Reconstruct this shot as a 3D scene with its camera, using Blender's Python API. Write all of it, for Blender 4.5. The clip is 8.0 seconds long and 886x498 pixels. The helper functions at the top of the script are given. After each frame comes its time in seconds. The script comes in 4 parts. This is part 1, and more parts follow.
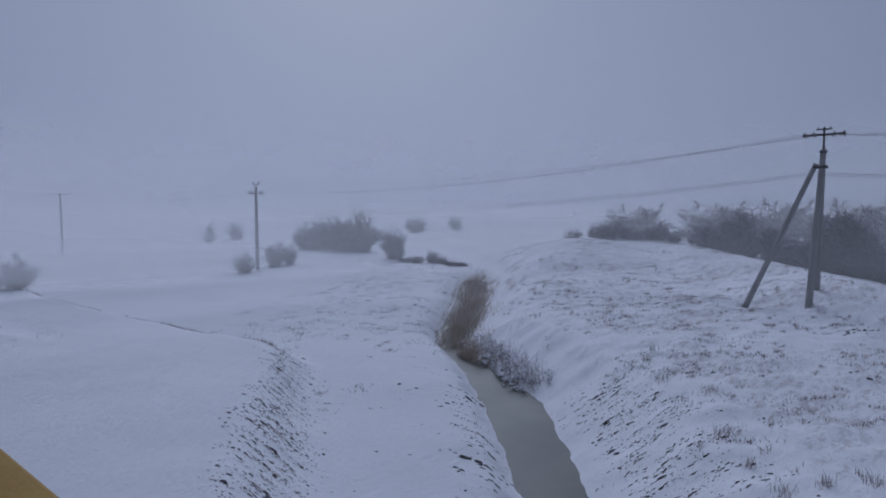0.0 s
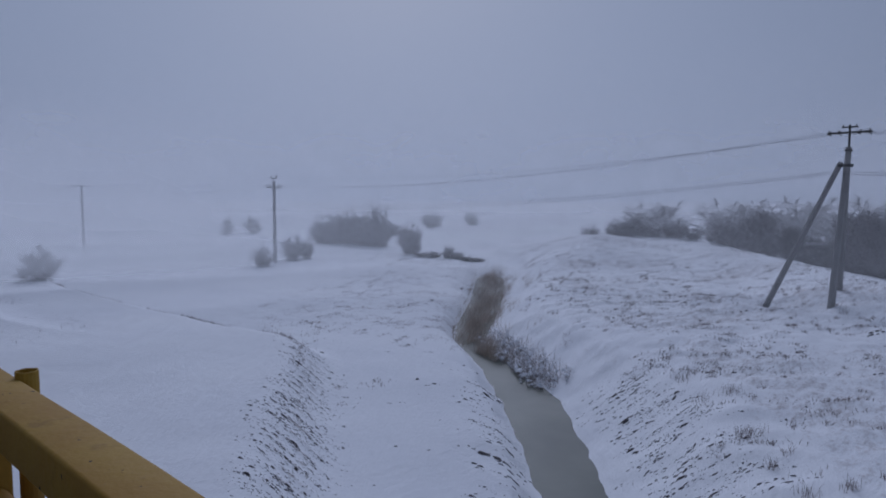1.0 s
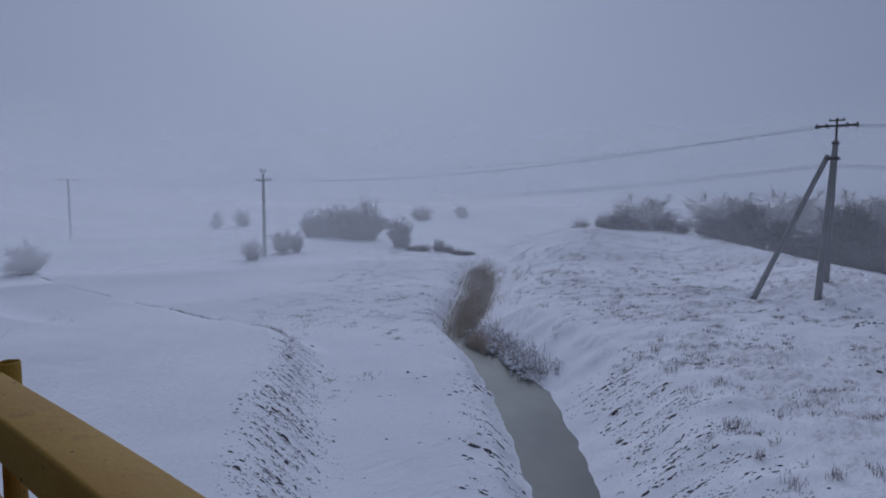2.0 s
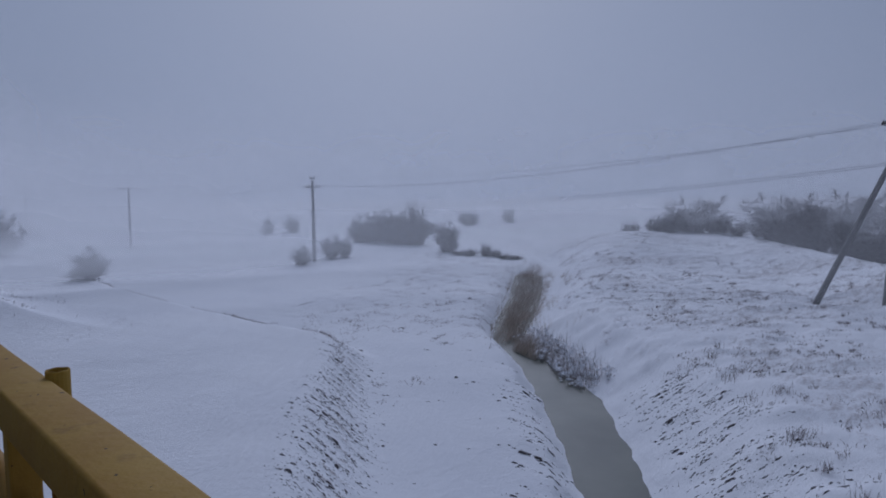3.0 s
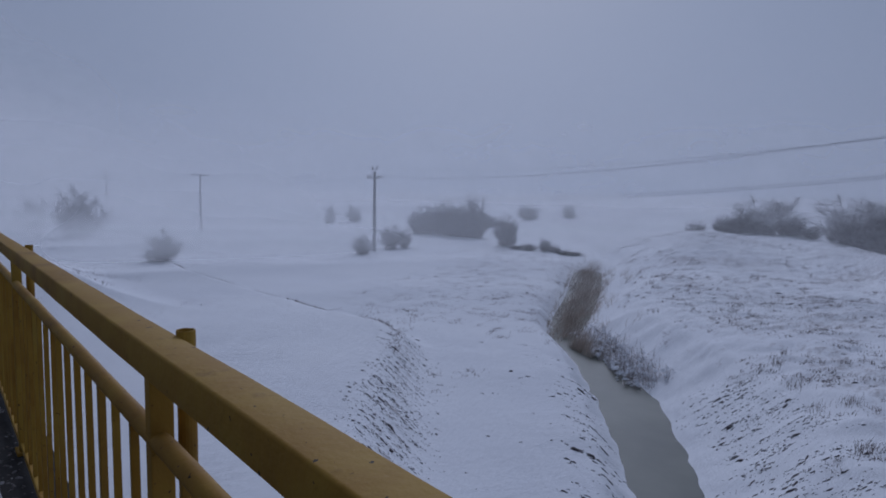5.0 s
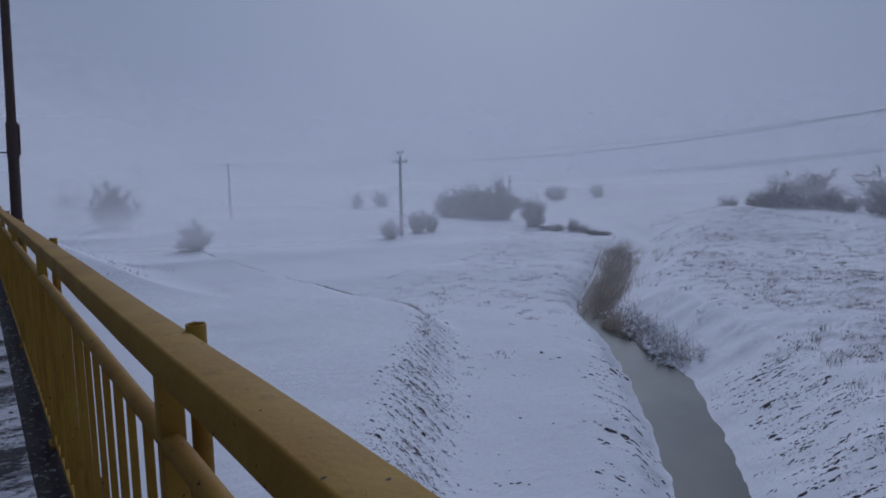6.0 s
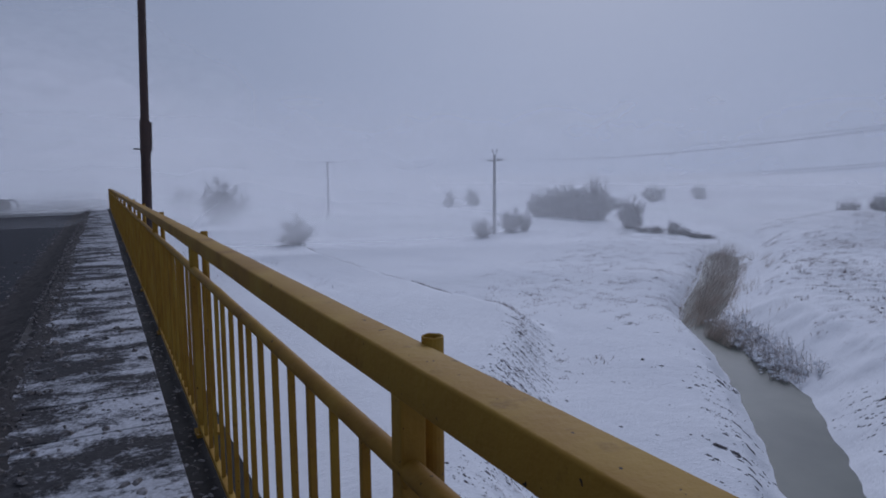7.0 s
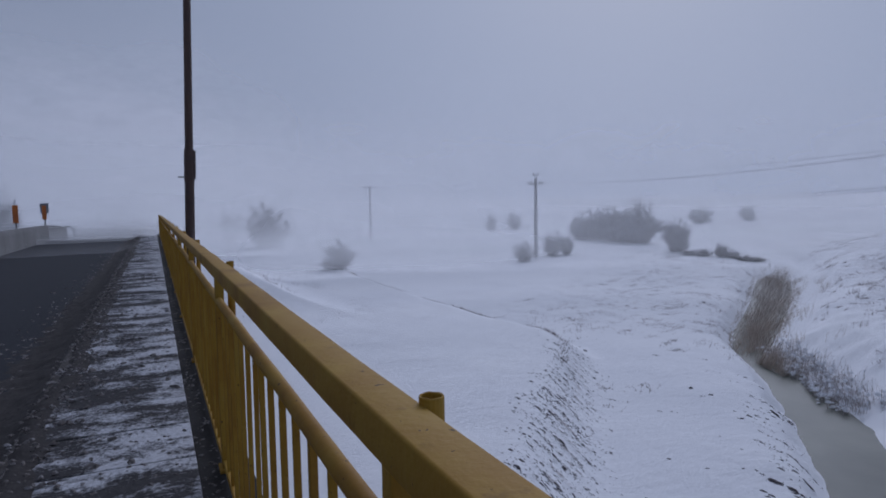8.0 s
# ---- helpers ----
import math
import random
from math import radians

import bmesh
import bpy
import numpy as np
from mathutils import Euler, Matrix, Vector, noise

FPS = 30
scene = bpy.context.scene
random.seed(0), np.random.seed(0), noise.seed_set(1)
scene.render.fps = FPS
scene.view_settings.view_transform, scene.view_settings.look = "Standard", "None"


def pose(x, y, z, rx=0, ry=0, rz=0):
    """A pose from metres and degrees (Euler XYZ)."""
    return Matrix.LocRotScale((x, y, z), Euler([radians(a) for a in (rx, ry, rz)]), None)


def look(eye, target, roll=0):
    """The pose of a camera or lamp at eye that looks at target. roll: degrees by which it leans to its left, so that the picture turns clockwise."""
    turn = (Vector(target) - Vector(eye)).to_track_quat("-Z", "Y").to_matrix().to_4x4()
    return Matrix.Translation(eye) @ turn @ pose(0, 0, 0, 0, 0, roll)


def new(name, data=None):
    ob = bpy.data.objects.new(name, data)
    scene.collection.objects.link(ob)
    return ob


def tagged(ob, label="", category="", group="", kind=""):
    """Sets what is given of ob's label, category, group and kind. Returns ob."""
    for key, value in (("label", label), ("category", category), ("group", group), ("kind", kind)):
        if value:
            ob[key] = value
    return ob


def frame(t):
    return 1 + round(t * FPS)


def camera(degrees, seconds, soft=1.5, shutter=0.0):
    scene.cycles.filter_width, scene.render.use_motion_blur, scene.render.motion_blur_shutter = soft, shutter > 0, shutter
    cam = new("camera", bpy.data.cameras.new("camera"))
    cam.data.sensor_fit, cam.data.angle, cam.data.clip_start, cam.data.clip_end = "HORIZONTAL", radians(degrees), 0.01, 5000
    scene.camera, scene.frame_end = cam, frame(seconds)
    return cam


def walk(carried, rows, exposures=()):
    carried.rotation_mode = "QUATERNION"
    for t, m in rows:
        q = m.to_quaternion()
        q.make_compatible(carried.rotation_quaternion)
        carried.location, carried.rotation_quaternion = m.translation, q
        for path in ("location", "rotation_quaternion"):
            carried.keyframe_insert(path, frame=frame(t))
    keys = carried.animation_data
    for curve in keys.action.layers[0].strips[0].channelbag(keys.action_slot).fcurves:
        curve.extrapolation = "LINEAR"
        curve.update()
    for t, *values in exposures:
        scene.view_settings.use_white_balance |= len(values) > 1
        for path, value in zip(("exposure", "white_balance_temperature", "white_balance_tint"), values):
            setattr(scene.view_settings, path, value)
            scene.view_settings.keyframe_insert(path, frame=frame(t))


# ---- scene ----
LENS = 69.8
cam = camera(LENS, 8.0, soft=1.8)
PATH = [
    (0, pose(-0.126, -1.774, 1.344, 86.04, 0.33, -48.82)),
    (0.5, pose(-0.174, -1.731, 1.375, 85.11, 1.13, -45.94)),
    (1, pose(-0.230, -1.660, 1.378, 85.59, -0.16, -47.43)),
    (1.2, pose(-0.241, -1.635, 1.382, 85.39, -0.76, -48.53)),
    (2.3, pose(-0.207, -1.660, 1.365, 84.84, -0.02, -48.15)),
    (2.5, pose(-0.196, -1.656, 1.377, 84.85, -0.69, -47.31)),
    (3, pose(-0.173, -1.555, 1.351, 85.44, 0.55, -44.14)),
    (3.5, pose(-0.188, -1.582, 1.361, 86.74, 1.04, -39.67)),
    (4, pose(-0.216, -1.644, 1.363, 86.85, 1.73, -37.95)),
    (4.5, pose(-0.305, -1.667, 1.357, 86.22, -0.10, -38.32)),
    (4.7, pose(-0.317, -1.668, 1.360, 84.95, -1.06, -38.68)),
    (5.8, pose(-0.203, -1.584, 1.345, 83.99, 0.99, -38.17)),
    (6, pose(-0.228, -1.576, 1.345, 83.25, 0.83, -36.44)),
    (6.5, pose(-0.373, -1.418, 1.357, 82.84, 0.74, -30.96)),
    (7, pose(-0.379, -1.275, 1.339, 83.21, 0.35, -28.26)),
    (7.5, pose(-0.303, -1.206, 1.362, 84.66, 0.89, -25.30)),
    (8, pose(-0.264, -1.186, 1.356, 85.38, 0.87, -24.54)),
]
walk(cam, PATH, exposures=[(0, -0.07, 6400, 10), (4.5, -0.09, 6450, 10), (6.0, -0.13, 6350, 10), (6.5, 0.02, 6500, 10), (7.0, 0.13, 6650, 10), (8, 0.18, 6700, 10)])

# ---- light: a heavy overcast, snow in the air ----
SUN_EL, SUN_AZ = radians(34), radians(42)  # azimuth from +y towards +x
SUN_DIR = Vector((math.sin(SUN_AZ) * math.cos(SUN_EL), math.cos(SUN_AZ) * math.cos(SUN_EL), math.sin(SUN_EL)))
world = bpy.data.worlds.new("overcast")
scene.world = world
world.use_nodes = True
wn, wl = world.node_tree.nodes, world.node_tree.links
wn.clear()
sky = wn.new("ShaderNodeTexSky")
sky.sky_type = "NISHITA"
sky.sun_disc = False
sky.sun_elevation, sky.sun_rotation = SUN_EL, SUN_AZ
sky.air_density, sky.dust_density = 1.0, 6.0
bg_sky = wn.new("ShaderNodeBackground")
bg_sky.inputs["Strength"].default_value = 0.002
wl.new(sky.outputs["Color"], bg_sky.inputs["Color"])
# the cloud sheet: brightest low towards the hidden sun
way = wn.new("ShaderNodeTexCoord")
dot = wn.new("ShaderNodeVectorMath")
dot.operation = "DOT_PRODUCT"
wl.new(way.outputs["Generated"], dot.inputs[0])
dot.inputs[1].default_value = (math.sin(SUN_AZ) * 0.95, math.cos(SUN_AZ) * 0.98, 0.15)
half_way = wn.new("ShaderNodeMath")
half_way.operation = "MULTIPLY_ADD"
half_way.inputs[1].default_value = half_way.inputs[2].default_value = 0.5
wl.new(dot.outputs["Value"], half_way.inputs[0])
power = wn.new("ShaderNodeMath")
power.operation = "POWER"
power.inputs[1].default_value = 4.5
wl.new(half_way.outputs[0], power.inputs[0])
level = wn.new("ShaderNodeMath")
level.operation = "MULTIPLY_ADD"
level.inputs[1].default_value, level.inputs[2].default_value = 0.47, 0.54
wl.new(power.outputs[0], level.inputs[0])
bg_cloud = wn.new("ShaderNodeBackground")
bg_cloud.inputs["Color"].default_value = (0.250, 0.308, 0.462, 1)
wl.new(level.outputs[0], bg_cloud.inputs["Strength"])
both = wn.new("ShaderNodeAddShader")
wl.new(bg_sky.outputs[0], both.inputs[0])
wl.new(bg_cloud.outputs[0], both.inputs[1])
wout = wn.new("ShaderNodeOutputWorld")
wl.new(both.outputs[0], wout.inputs["Surface"])

sun = new("sun", bpy.data.lights.new("sun", "SUN"))
sun.data.energy, sun.data.angle, sun.data.color = 1.2, radians(40), (0.70, 0.76, 1.0)
sun.matrix_world = look(SUN_DIR * 60, (0, 0, 0))


# ---- materials ----
def material(name):
    m = bpy.data.materials.new(name)
    m.use_nodes = True
    t = m.node_tree
    b = t.nodes["Principled BSDF"]
    return m, t.nodes, t.links, b


def noise_node(nodes, links, scale, detail=4, rough=0.55, stretch=(1, 1, 1), turn=0.0):
    co = nodes.new("ShaderNodeNewGeometry")
    mp = nodes.new("ShaderNodeMapping")
    mp.inputs["Scale"].default_value = stretch
    mp.inputs["Rotation"].default_value = (0, 0, turn)
    links.new(co.outputs["Position"], mp.inputs["Vector"])
    nz = nodes.new("ShaderNodeTexNoise")
    nz.inputs["Scale"].default_value = scale
    nz.inputs["Detail"].default_value = detail
    nz.inputs["Roughness"].default_value = rough
    links.new(mp.outputs[0], nz.inputs["Vector"])
    return nz.outputs["Fac"]


def ramp(nodes, links, fac, stops):
    r = nodes.new("ShaderNodeValToRGB")
    el = r.color_ramp.elements
    while len(el) < len(stops):
        el.new(0.5)
    for e, (p, c) in zip(el, stops):
        e.position = p
        e.color = (*c, 1) if len(c) == 3 else c
    links.new(fac, r.inputs["Fac"])
    return r.outputs["Color"]


def mix(nodes, links, fac, a, b):
    m = nodes.new("ShaderNodeMix")
    m.data_type = "RGBA"
    links.new(fac, m.inputs["Factor"])
    for v, s in ((a, m.inputs["A"]), (b, m.inputs["B"])):
        if isinstance(v, tuple):
            s.default_value = (*v, 1)
        else:
            links.new(v, s)
    return m.outputs["Result"]


def calc(nodes, links, op, a, b, clamp=False):
    m = nodes.new("ShaderNodeMath")
    m.operation = op
    m.use_clamp = clamp
    for v, s in ((a, m.inputs[0]), (b, m.inputs[1])):
        if isinstance(v, (int, float)):
            s.default_value = v
        else:
            links.new(v, s)
    return m.outputs[0]


def bump(nodes, links, b, height, strength, distance):
    n = nodes.new("ShaderNodeBump")
    n.inputs["Strength"].default_value = strength
    n.inputs["Distance"].default_value = distance
    links.new(height, n.inputs["Height"])
    links.new(n.outputs[0], b.inputs["Normal"])


def worn(name, colours, scale, rough=0.7, fine=40.0, relief=0.3, depth=0.004, metal=0.0, vary=0.0, spec=0.5):
    """A surface of two or three tones at a coarse and a fine scale, with a fine relief."""
    m, n, l, b = material(name)
    big = noise_node(n, l, scale, 5)
    small = noise_node(n, l, fine, 4)
    both_ = calc(n, l, "ADD", calc(n, l, "MULTIPLY", big, 0.65), calc(n, l, "MULTIPLY", small, 0.35))
    col = ramp(n, l, both_, [(0.32 + 0.36 * i / max(1, len(colours) - 1), c) for i, c in enumerate(colours)])
    if vary:
        oi = n.new("ShaderNodeObjectInfo")
        hsv = n.new("ShaderNodeHueSaturation")
        l.new(col, hsv.inputs["Color"])
        l.new(calc(n, l, "ADD", calc(n, l, "MULTIPLY", oi.outputs["Random"], vary), 1 - vary / 2), hsv.inputs["Value"])
        col = hsv.outputs["Color"]
    l.new(col, b.inputs["Base Color"])
    b.inputs["Roughness"].default_value = rough
    b.inputs["Metallic"].default_value = metal
    b.inputs["Specular IOR Level"].default_value = spec
    bump(n, l, b, small, relief, depth)
    return m


def snow_ground(name):
    """Wind-packed snow. Where 'bare' is high, dry stalks and soil show, with ripple shadows coloured in as streaks."""
    m, n, l, b = material(name)
    at = n.new("ShaderNodeAttribute")
    at.attribute_name = "bare"
    streak = noise_node(n, l, 1.5, 7, 0.68, (1.0, 2.4, 1.0), -0.75)
    fine = noise_node(n, l, 7.0, 6, 0.72, (1.0, 1.8, 1.0), -0.75)
    patch = calc(n, l, "ADD", calc(n, l, "MULTIPLY", streak, 0.6), calc(n, l, "MULTIPLY", fine, 0.4))
    lim = calc(n, l, "SUBTRACT", 0.66, calc(n, l, "MULTIPLY", at.outputs["Fac"], 0.27))
    fac = calc(n, l, "MULTIPLY", calc(n, l, "SUBTRACT", patch, lim), 6.5, True)
    tone = noise_node(n, l, 0.12, 4)
    snow = ramp(n, l, tone, [(0.3, (0.82, 0.83, 0.86)), (0.7, (0.90, 0.905, 0.92))])
    soil = ramp(n, l, fine, [(0.35, (0.13, 0.095, 0.09)), (0.65, (0.36, 0.29, 0.27))])
    fac = calc(n, l, "MULTIPLY", fac, 0.6)
    l.new(mix(n, l, fac, snow, soil), b.inputs["Base Color"])
    b.inputs["Roughness"].default_value = 0.85
    b.inputs["Specular IOR Level"].default_value = 0.2
    bump(n, l, b, calc(n, l, "ADD", streak, calc(n, l, "MULTIPLY", fine, 0.25)), 0.5, 0.14)
    return m


def slushy(name, dark, pale, amount, lean=0.0, spec=0.3):
    """Wet pavement under a broken crust of trodden snow; lean: how much barer it gets towards the carriageway."""
    m, n, l, b = material(name)
    crust = noise_node(n, l, 2.0, 8, 0.70, (1.0, 1.25, 1.0), 0.25)
    sweep = noise_node(n, l, 1.3, 4, 0.55, (0.5, 2.6, 1.0), 0.15)
    grit = noise_node(n, l, 30.0, 6, 0.75)
    h = calc(n, l, "ADD", calc(n, l, "MULTIPLY", crust, 0.50), calc(n, l, "ADD", calc(n, l, "MULTIPLY", sweep, 0.28), calc(n, l, "MULTIPLY", grit, 0.22)))
    if lean:
        geo = n.new("ShaderNodeNewGeometry")
        sep = n.new("ShaderNodeSeparateXYZ")
        l.new(geo.outputs["Position"], sep.inputs[0])
        h = calc(n, l, "ADD", h, calc(n, l, "MULTIPLY", calc(n, l, "ADD", sep.outputs["X"], 0.55), lean))
    fac = calc(n, l, "MULTIPLY", calc(n, l, "SUBTRACT", h, amount), 16.0, True)
    wet = ramp(n, l, grit, [(0.3, tuple(c * 0.6 for c in dark)), (0.7, tuple(c * 1.5 for c in dark))])
    top = ramp(n, l, grit, [(0.30, tuple(c * 0.55 for c in pale)), (0.62, pale)])
    l.new(mix(n, l, fac, wet, top), b.inputs["Base Color"])
    b.inputs["Specular IOR Level"].default_value = spec
    rg = n.new("ShaderNodeMapRange")
    l.new(fac, rg.inputs["Value"])
    rg.inputs["To Min"].default_value, rg.inputs["To Max"].default_value = 0.78, 0.95
    l.new(rg.outputs[0], b.inputs["Roughness"])
    bump(n, l, b, calc(n, l, "ADD", fac, calc(n, l, "MULTIPLY", grit, 0.6)), 0.7, 0.014)
    return m


def painted_metal(name):
    """Old yellow oil paint on rough steel: chips, rust specks, grime."""
    m, n, l, b = material(name)
    grime = noise_node(n, l, 3.0, 6, 0.6)
    fine = noise_node(n, l, 60.0, 4, 0.6)
    chips = noise_node(n, l, 70.0, 3, 0.5)
    col = ramp(n, l, grime, [(0.28, (0.215, 0.105, 0.016)), (0.46, (0.315, 0.166, 0.022)), (0.60, (0.36, 0.210, 0.030)), (0.75, (0.35, 0.235, 0.052))])
    spots = ramp(n, l, chips, [(0.70, (0, 0, 0)), (0.715, (1, 1, 1))])
    rub = noise_node(n, l, 14.0, 5, 0.7)
    col = mix(n, l, ramp(n, l, rub, [(0.60, (0, 0, 0)), (0.72, (0.55, 0.55, 0.55))]), col, (0.15, 0.070, 0.012))
    col = mix(n, l, spots, col, (0.028, 0.018, 0.012))
    l.new(col, b.inputs["Base Color"])
    b.inputs["Roughness"].default_value = 0.7
    b.inputs["Specular IOR Level"].default_value = 0.24
    bump(n, l, b, calc(n, l, "ADD", fine, rub), 0.5, 0.003)
    return m


def ice_water(name):
    m, n, l, b = material(name)
    big = noise_node(n, l, 0.35, 4)
    col = ramp(n, l, big, [(0.3, (0.095, 0.105, 0.085)), (0.7, (0.145, 0.155, 0.125))])
    l.new(col, b.inputs["Base Color"])
    b.inputs["Roughness"].default_value = 0.45
    b.inputs["Specular IOR Level"].default_value = 0.22
    bump(n, l, b, noise_node(n, l, 3.0, 4), 0.12, 0.02)
    return m


def veil(name, thick, low, high, clear_to, span, drift, foot):
    """Haze of blowing snow put on a sheet, mostly clear. Denser near the ground and in gusts."""
    m, n, l, b = material(name)
    n.remove(b)
    out = n["Material Output"]
    co = n.new("ShaderNodeTexCoord")
    sep = n.new("ShaderNodeSeparateXYZ")
    l.new(co.outputs["Object"], sep.inputs[0])
    fall = n.new("ShaderNodeMapRange")
    fall.interpolation_type = "SMOOTHSTEP"
    l.new(sep.outputs["Z"], fall.inputs["Value"])
    fall.inputs["From Min"].default_value, fall.inputs["From Max"].default_value = low, high
    fall.inputs["To Min"].default_value, fall.inputs["To Max"].default_value = 1.0, 0.0
    rise = n.new("ShaderNodeMapRange")
    rise.interpolation_type = "SMOOTHSTEP"
    l.new(sep.outputs["Z"], rise.inputs["Value"])
    rise.inputs["From Min"].default_value, rise.inputs["From Max"].default_value = foot
    side = n.new("ShaderNodeMapRange")
    l.new(sep.outputs["X"], side.inputs["Value"])
    side.inputs["From Min"].default_value, side.inputs["From Max"].default_value = span[0], span[1]
    side.inputs["To Min"].default_value, side.inputs["To Max"].default_value = span[2], span[3]
    edge = n.new("ShaderNodeMapRange")
    edge.interpolation_type = "SMOOTHSTEP"
    l.new(sep.outputs["X"], edge.inputs["Value"])
    edge.inputs["From Min"].default_value, edge.inputs["From Max"].default_value = clear_to, clear_to + 7.0
    gust = noise_node(n, l, 0.035, 4, 0.5, (1, 1, 2.2))
    g = n.new("ShaderNodeMapRange")
    l.new(gust, g.inputs["Value"])
    g.inputs["From Min"].default_value, g.inputs["From Max"].default_value = 0.3, 0.7
    g.inputs["To Min"].default_value, g.inputs["To Max"].default_value = 0.7, 1.3
    a = calc(n, l, "MULTIPLY", calc(n, l, "MULTIPLY", calc(n, l, "MULTIPLY", fall.outputs[0], rise.outputs[0]), side.outputs[0]), calc(n, l, "MULTIPLY", calc(n, l, "MULTIPLY", g.outputs[0], edge.outputs[0]), thick), True)
    # low haze for the snow streaming off the ridge
    skim = n.new("ShaderNodeMapRange")
    skim.interpolation_type = "SMOOTHSTEP"
    l.new(sep.outputs["Z"], skim.inputs["Value"])
    skim.inputs["From Min"].default_value, skim.inputs["From Max"].default_value = -2.9, -0.4
    skim.inputs["To Min"].default_value, skim.inputs["To Max"].default_value = 1.0, 0.0
    lift = n.new("ShaderNodeMapRange")
    lift.interpolation_type = "SMOOTHSTEP"
    l.new(sep.outputs["Z"], lift.inputs["Value"])
    lift.inputs["From Min"].default_value, lift.inputs["From Max"].default_value = -4.0, -2.9
    lee = n.new("ShaderNodeMapRange")
    lee.interpolation_type = "SMOOTHSTEP"
    l.new(sep.outputs["X"], lee.inputs["Value"])
    lee.inputs["From Min"].default_value, lee.inputs["From Max"].default_value = 9.0, 34.0
    lee.inputs["To Min"].default_value, lee.inputs["To Max"].default_value = drift, 0.0
    low_snow = calc(n, l, "MULTIPLY", calc(n, l, "MULTIPLY", calc(n, l, "MULTIPLY", skim.outputs[0], lift.outputs[0]), lee.outputs[0]), calc(n, l, "MULTIPLY", g.outputs[0], edge.outputs[0]))
    a = calc(n, l, "ADD", a, low_snow, True)
    clear = n.new("ShaderNodeBsdfTransparent")
    dif = n.new("ShaderNodeBsdfDiffuse")
    tra = n.new("ShaderNodeBsdfTranslucent")
    for s in (dif, tra):
        s.inputs["Color"].default_value = (0.92, 0.925, 0.935, 1)
    flakes = n.new("ShaderNodeMixShader")
    flakes.inputs[0].default_value = 0.5
    l.new(dif.outputs[0], flakes.inputs[1])
    l.new(tra.outputs[0], flakes.inputs[2])
    fin = n.new("ShaderNodeMixShader")
    l.new(a, fin.inputs[0])
    l.new(clear.outputs[0], fin.inputs[1])
    l.new(flakes.outputs[0], fin.inputs[2])
    l.new(fin.outputs[0], out.inputs["Surface"])
    return m


SNOW = snow_ground("packed_snow")
WATER = ice_water("thin_ice")
PAINT = painted_metal("yellow_paint")
ASPHALT = slushy("wet_asphalt", (0.030, 0.032, 0.038), (0.26, 0.27, 0.30), 0.675, 0.0, 0.10)
SLAB = slushy("snowy_concrete", (0.055, 0.052, 0.054), (0.64, 0.65, 0.69), 0.474, 0.055, 0.12)
KERB = slushy("kerb_concrete", (0.070, 0.064, 0.060), (0.40, 0.40, 0.42), 0.55, 0.0, 0.2)
BERM = slushy("brown_slush", (0.050, 0.045, 0.044), (0.46, 0.44, 0.47), 0.545, 0.10, 0.1)
WETEDGE = worn("wet_concrete", [(0.016, 0.015, 0.015), (0.045, 0.042, 0.040)], 2.0, 0.85, 30, 0.5, 0.006, spec=0.15)
CONCRETE = worn("pole_concrete", [(0.20, 0.195, 0.19), (0.32, 0.315, 0.31)], 0.8, 0.85, 14, 0.4, 0.01)
STEEL = worn("dull_steel", [(0.07, 0.068, 0.066), (0.12, 0.115, 0.11)], 2, 0.6, 30, 0.2, 0.003, 0.4)
RUST = worn("rusty_steel", [(0.040, 0.030, 0.034), (0.085, 0.052, 0.042), (0.055, 0.040, 0.045)], 1.6, 0.75, 26, 0.4, 0.004)
GLASS = worn("glazed_insulator", [(0.10, 0.09, 0.085), (0.16, 0.15, 0.14)], 6, 0.3, 30, 0.1, 0.002)
WIRE = worn("weathered_wire", [(0.10, 0.095, 0.095), (0.15, 0.14, 0.14)], 3, 0.6, 30, 0.1, 0.002)
BARK = worn("dark_bark", [(0.055, 0.047, 0.045), (0.10, 0.085, 0.08)], 2, 0.9, 20, 0.5, 0.01)
TWIG = worn("frosted_twigs", [(0.075, 0.065, 0.064), (0.15, 0.135, 0.13), (0.30, 0.29, 0.29)], 1.2, 0.9, 9, 0.2, 0.005)
REED = worn("dry_reed", [(0.37, 0.305, 0.25), (0.64, 0.55, 0.47)], 0.7, 0.85, 6, 0.1, 0.003)
FROST = worn("frosted_stalks", [(0.29, 0.24, 0.225), (0.62, 0.585, 0.58)], 0.9, 0.9, 7, 0.1, 0.003)
STALK = worn("dry_grass", [(0.20, 0.162, 0.160), (0.41, 0.352, 0.345)], 0.7, 0.9, 6, 0.1, 0.003)
SOIL = worn("bare_soil", [(0.055, 0.046, 0.050), (0.16, 0.138, 0.142)], 1.2, 0.95, 18, 0.6, 0.02)
SNOWLUMP = worn("loose_snow", [(0.72, 0.74, 0.78), (0.86, 0.87, 0.89)], 3, 0.9, 30, 0.4, 0.01)
SLUSH = worn("dirty_slush", [(0.06, 0.052, 0.050), (0.14, 0.125, 0.12), (0.36, 0.35, 0.36)], 5, 0.8, 40, 0.5, 0.008)
PARAPET = worn("grey_concrete", [(0.13, 0.13, 0.13), (0.22, 0.22, 0.22)], 0.6, 0.85, 12, 0.4, 0.008)
ORANGE = worn("orange_plate", [(0.46, 0.11, 0.020), (0.62, 0.18, 0.035)], 3, 0.5, 30, 0.1, 0.002)
SIGNGREY = worn("sign_back", [(0.16, 0.175, 0.19), (0.24, 0.25, 0.27)], 3, 0.5, 30, 0.1, 0.002)


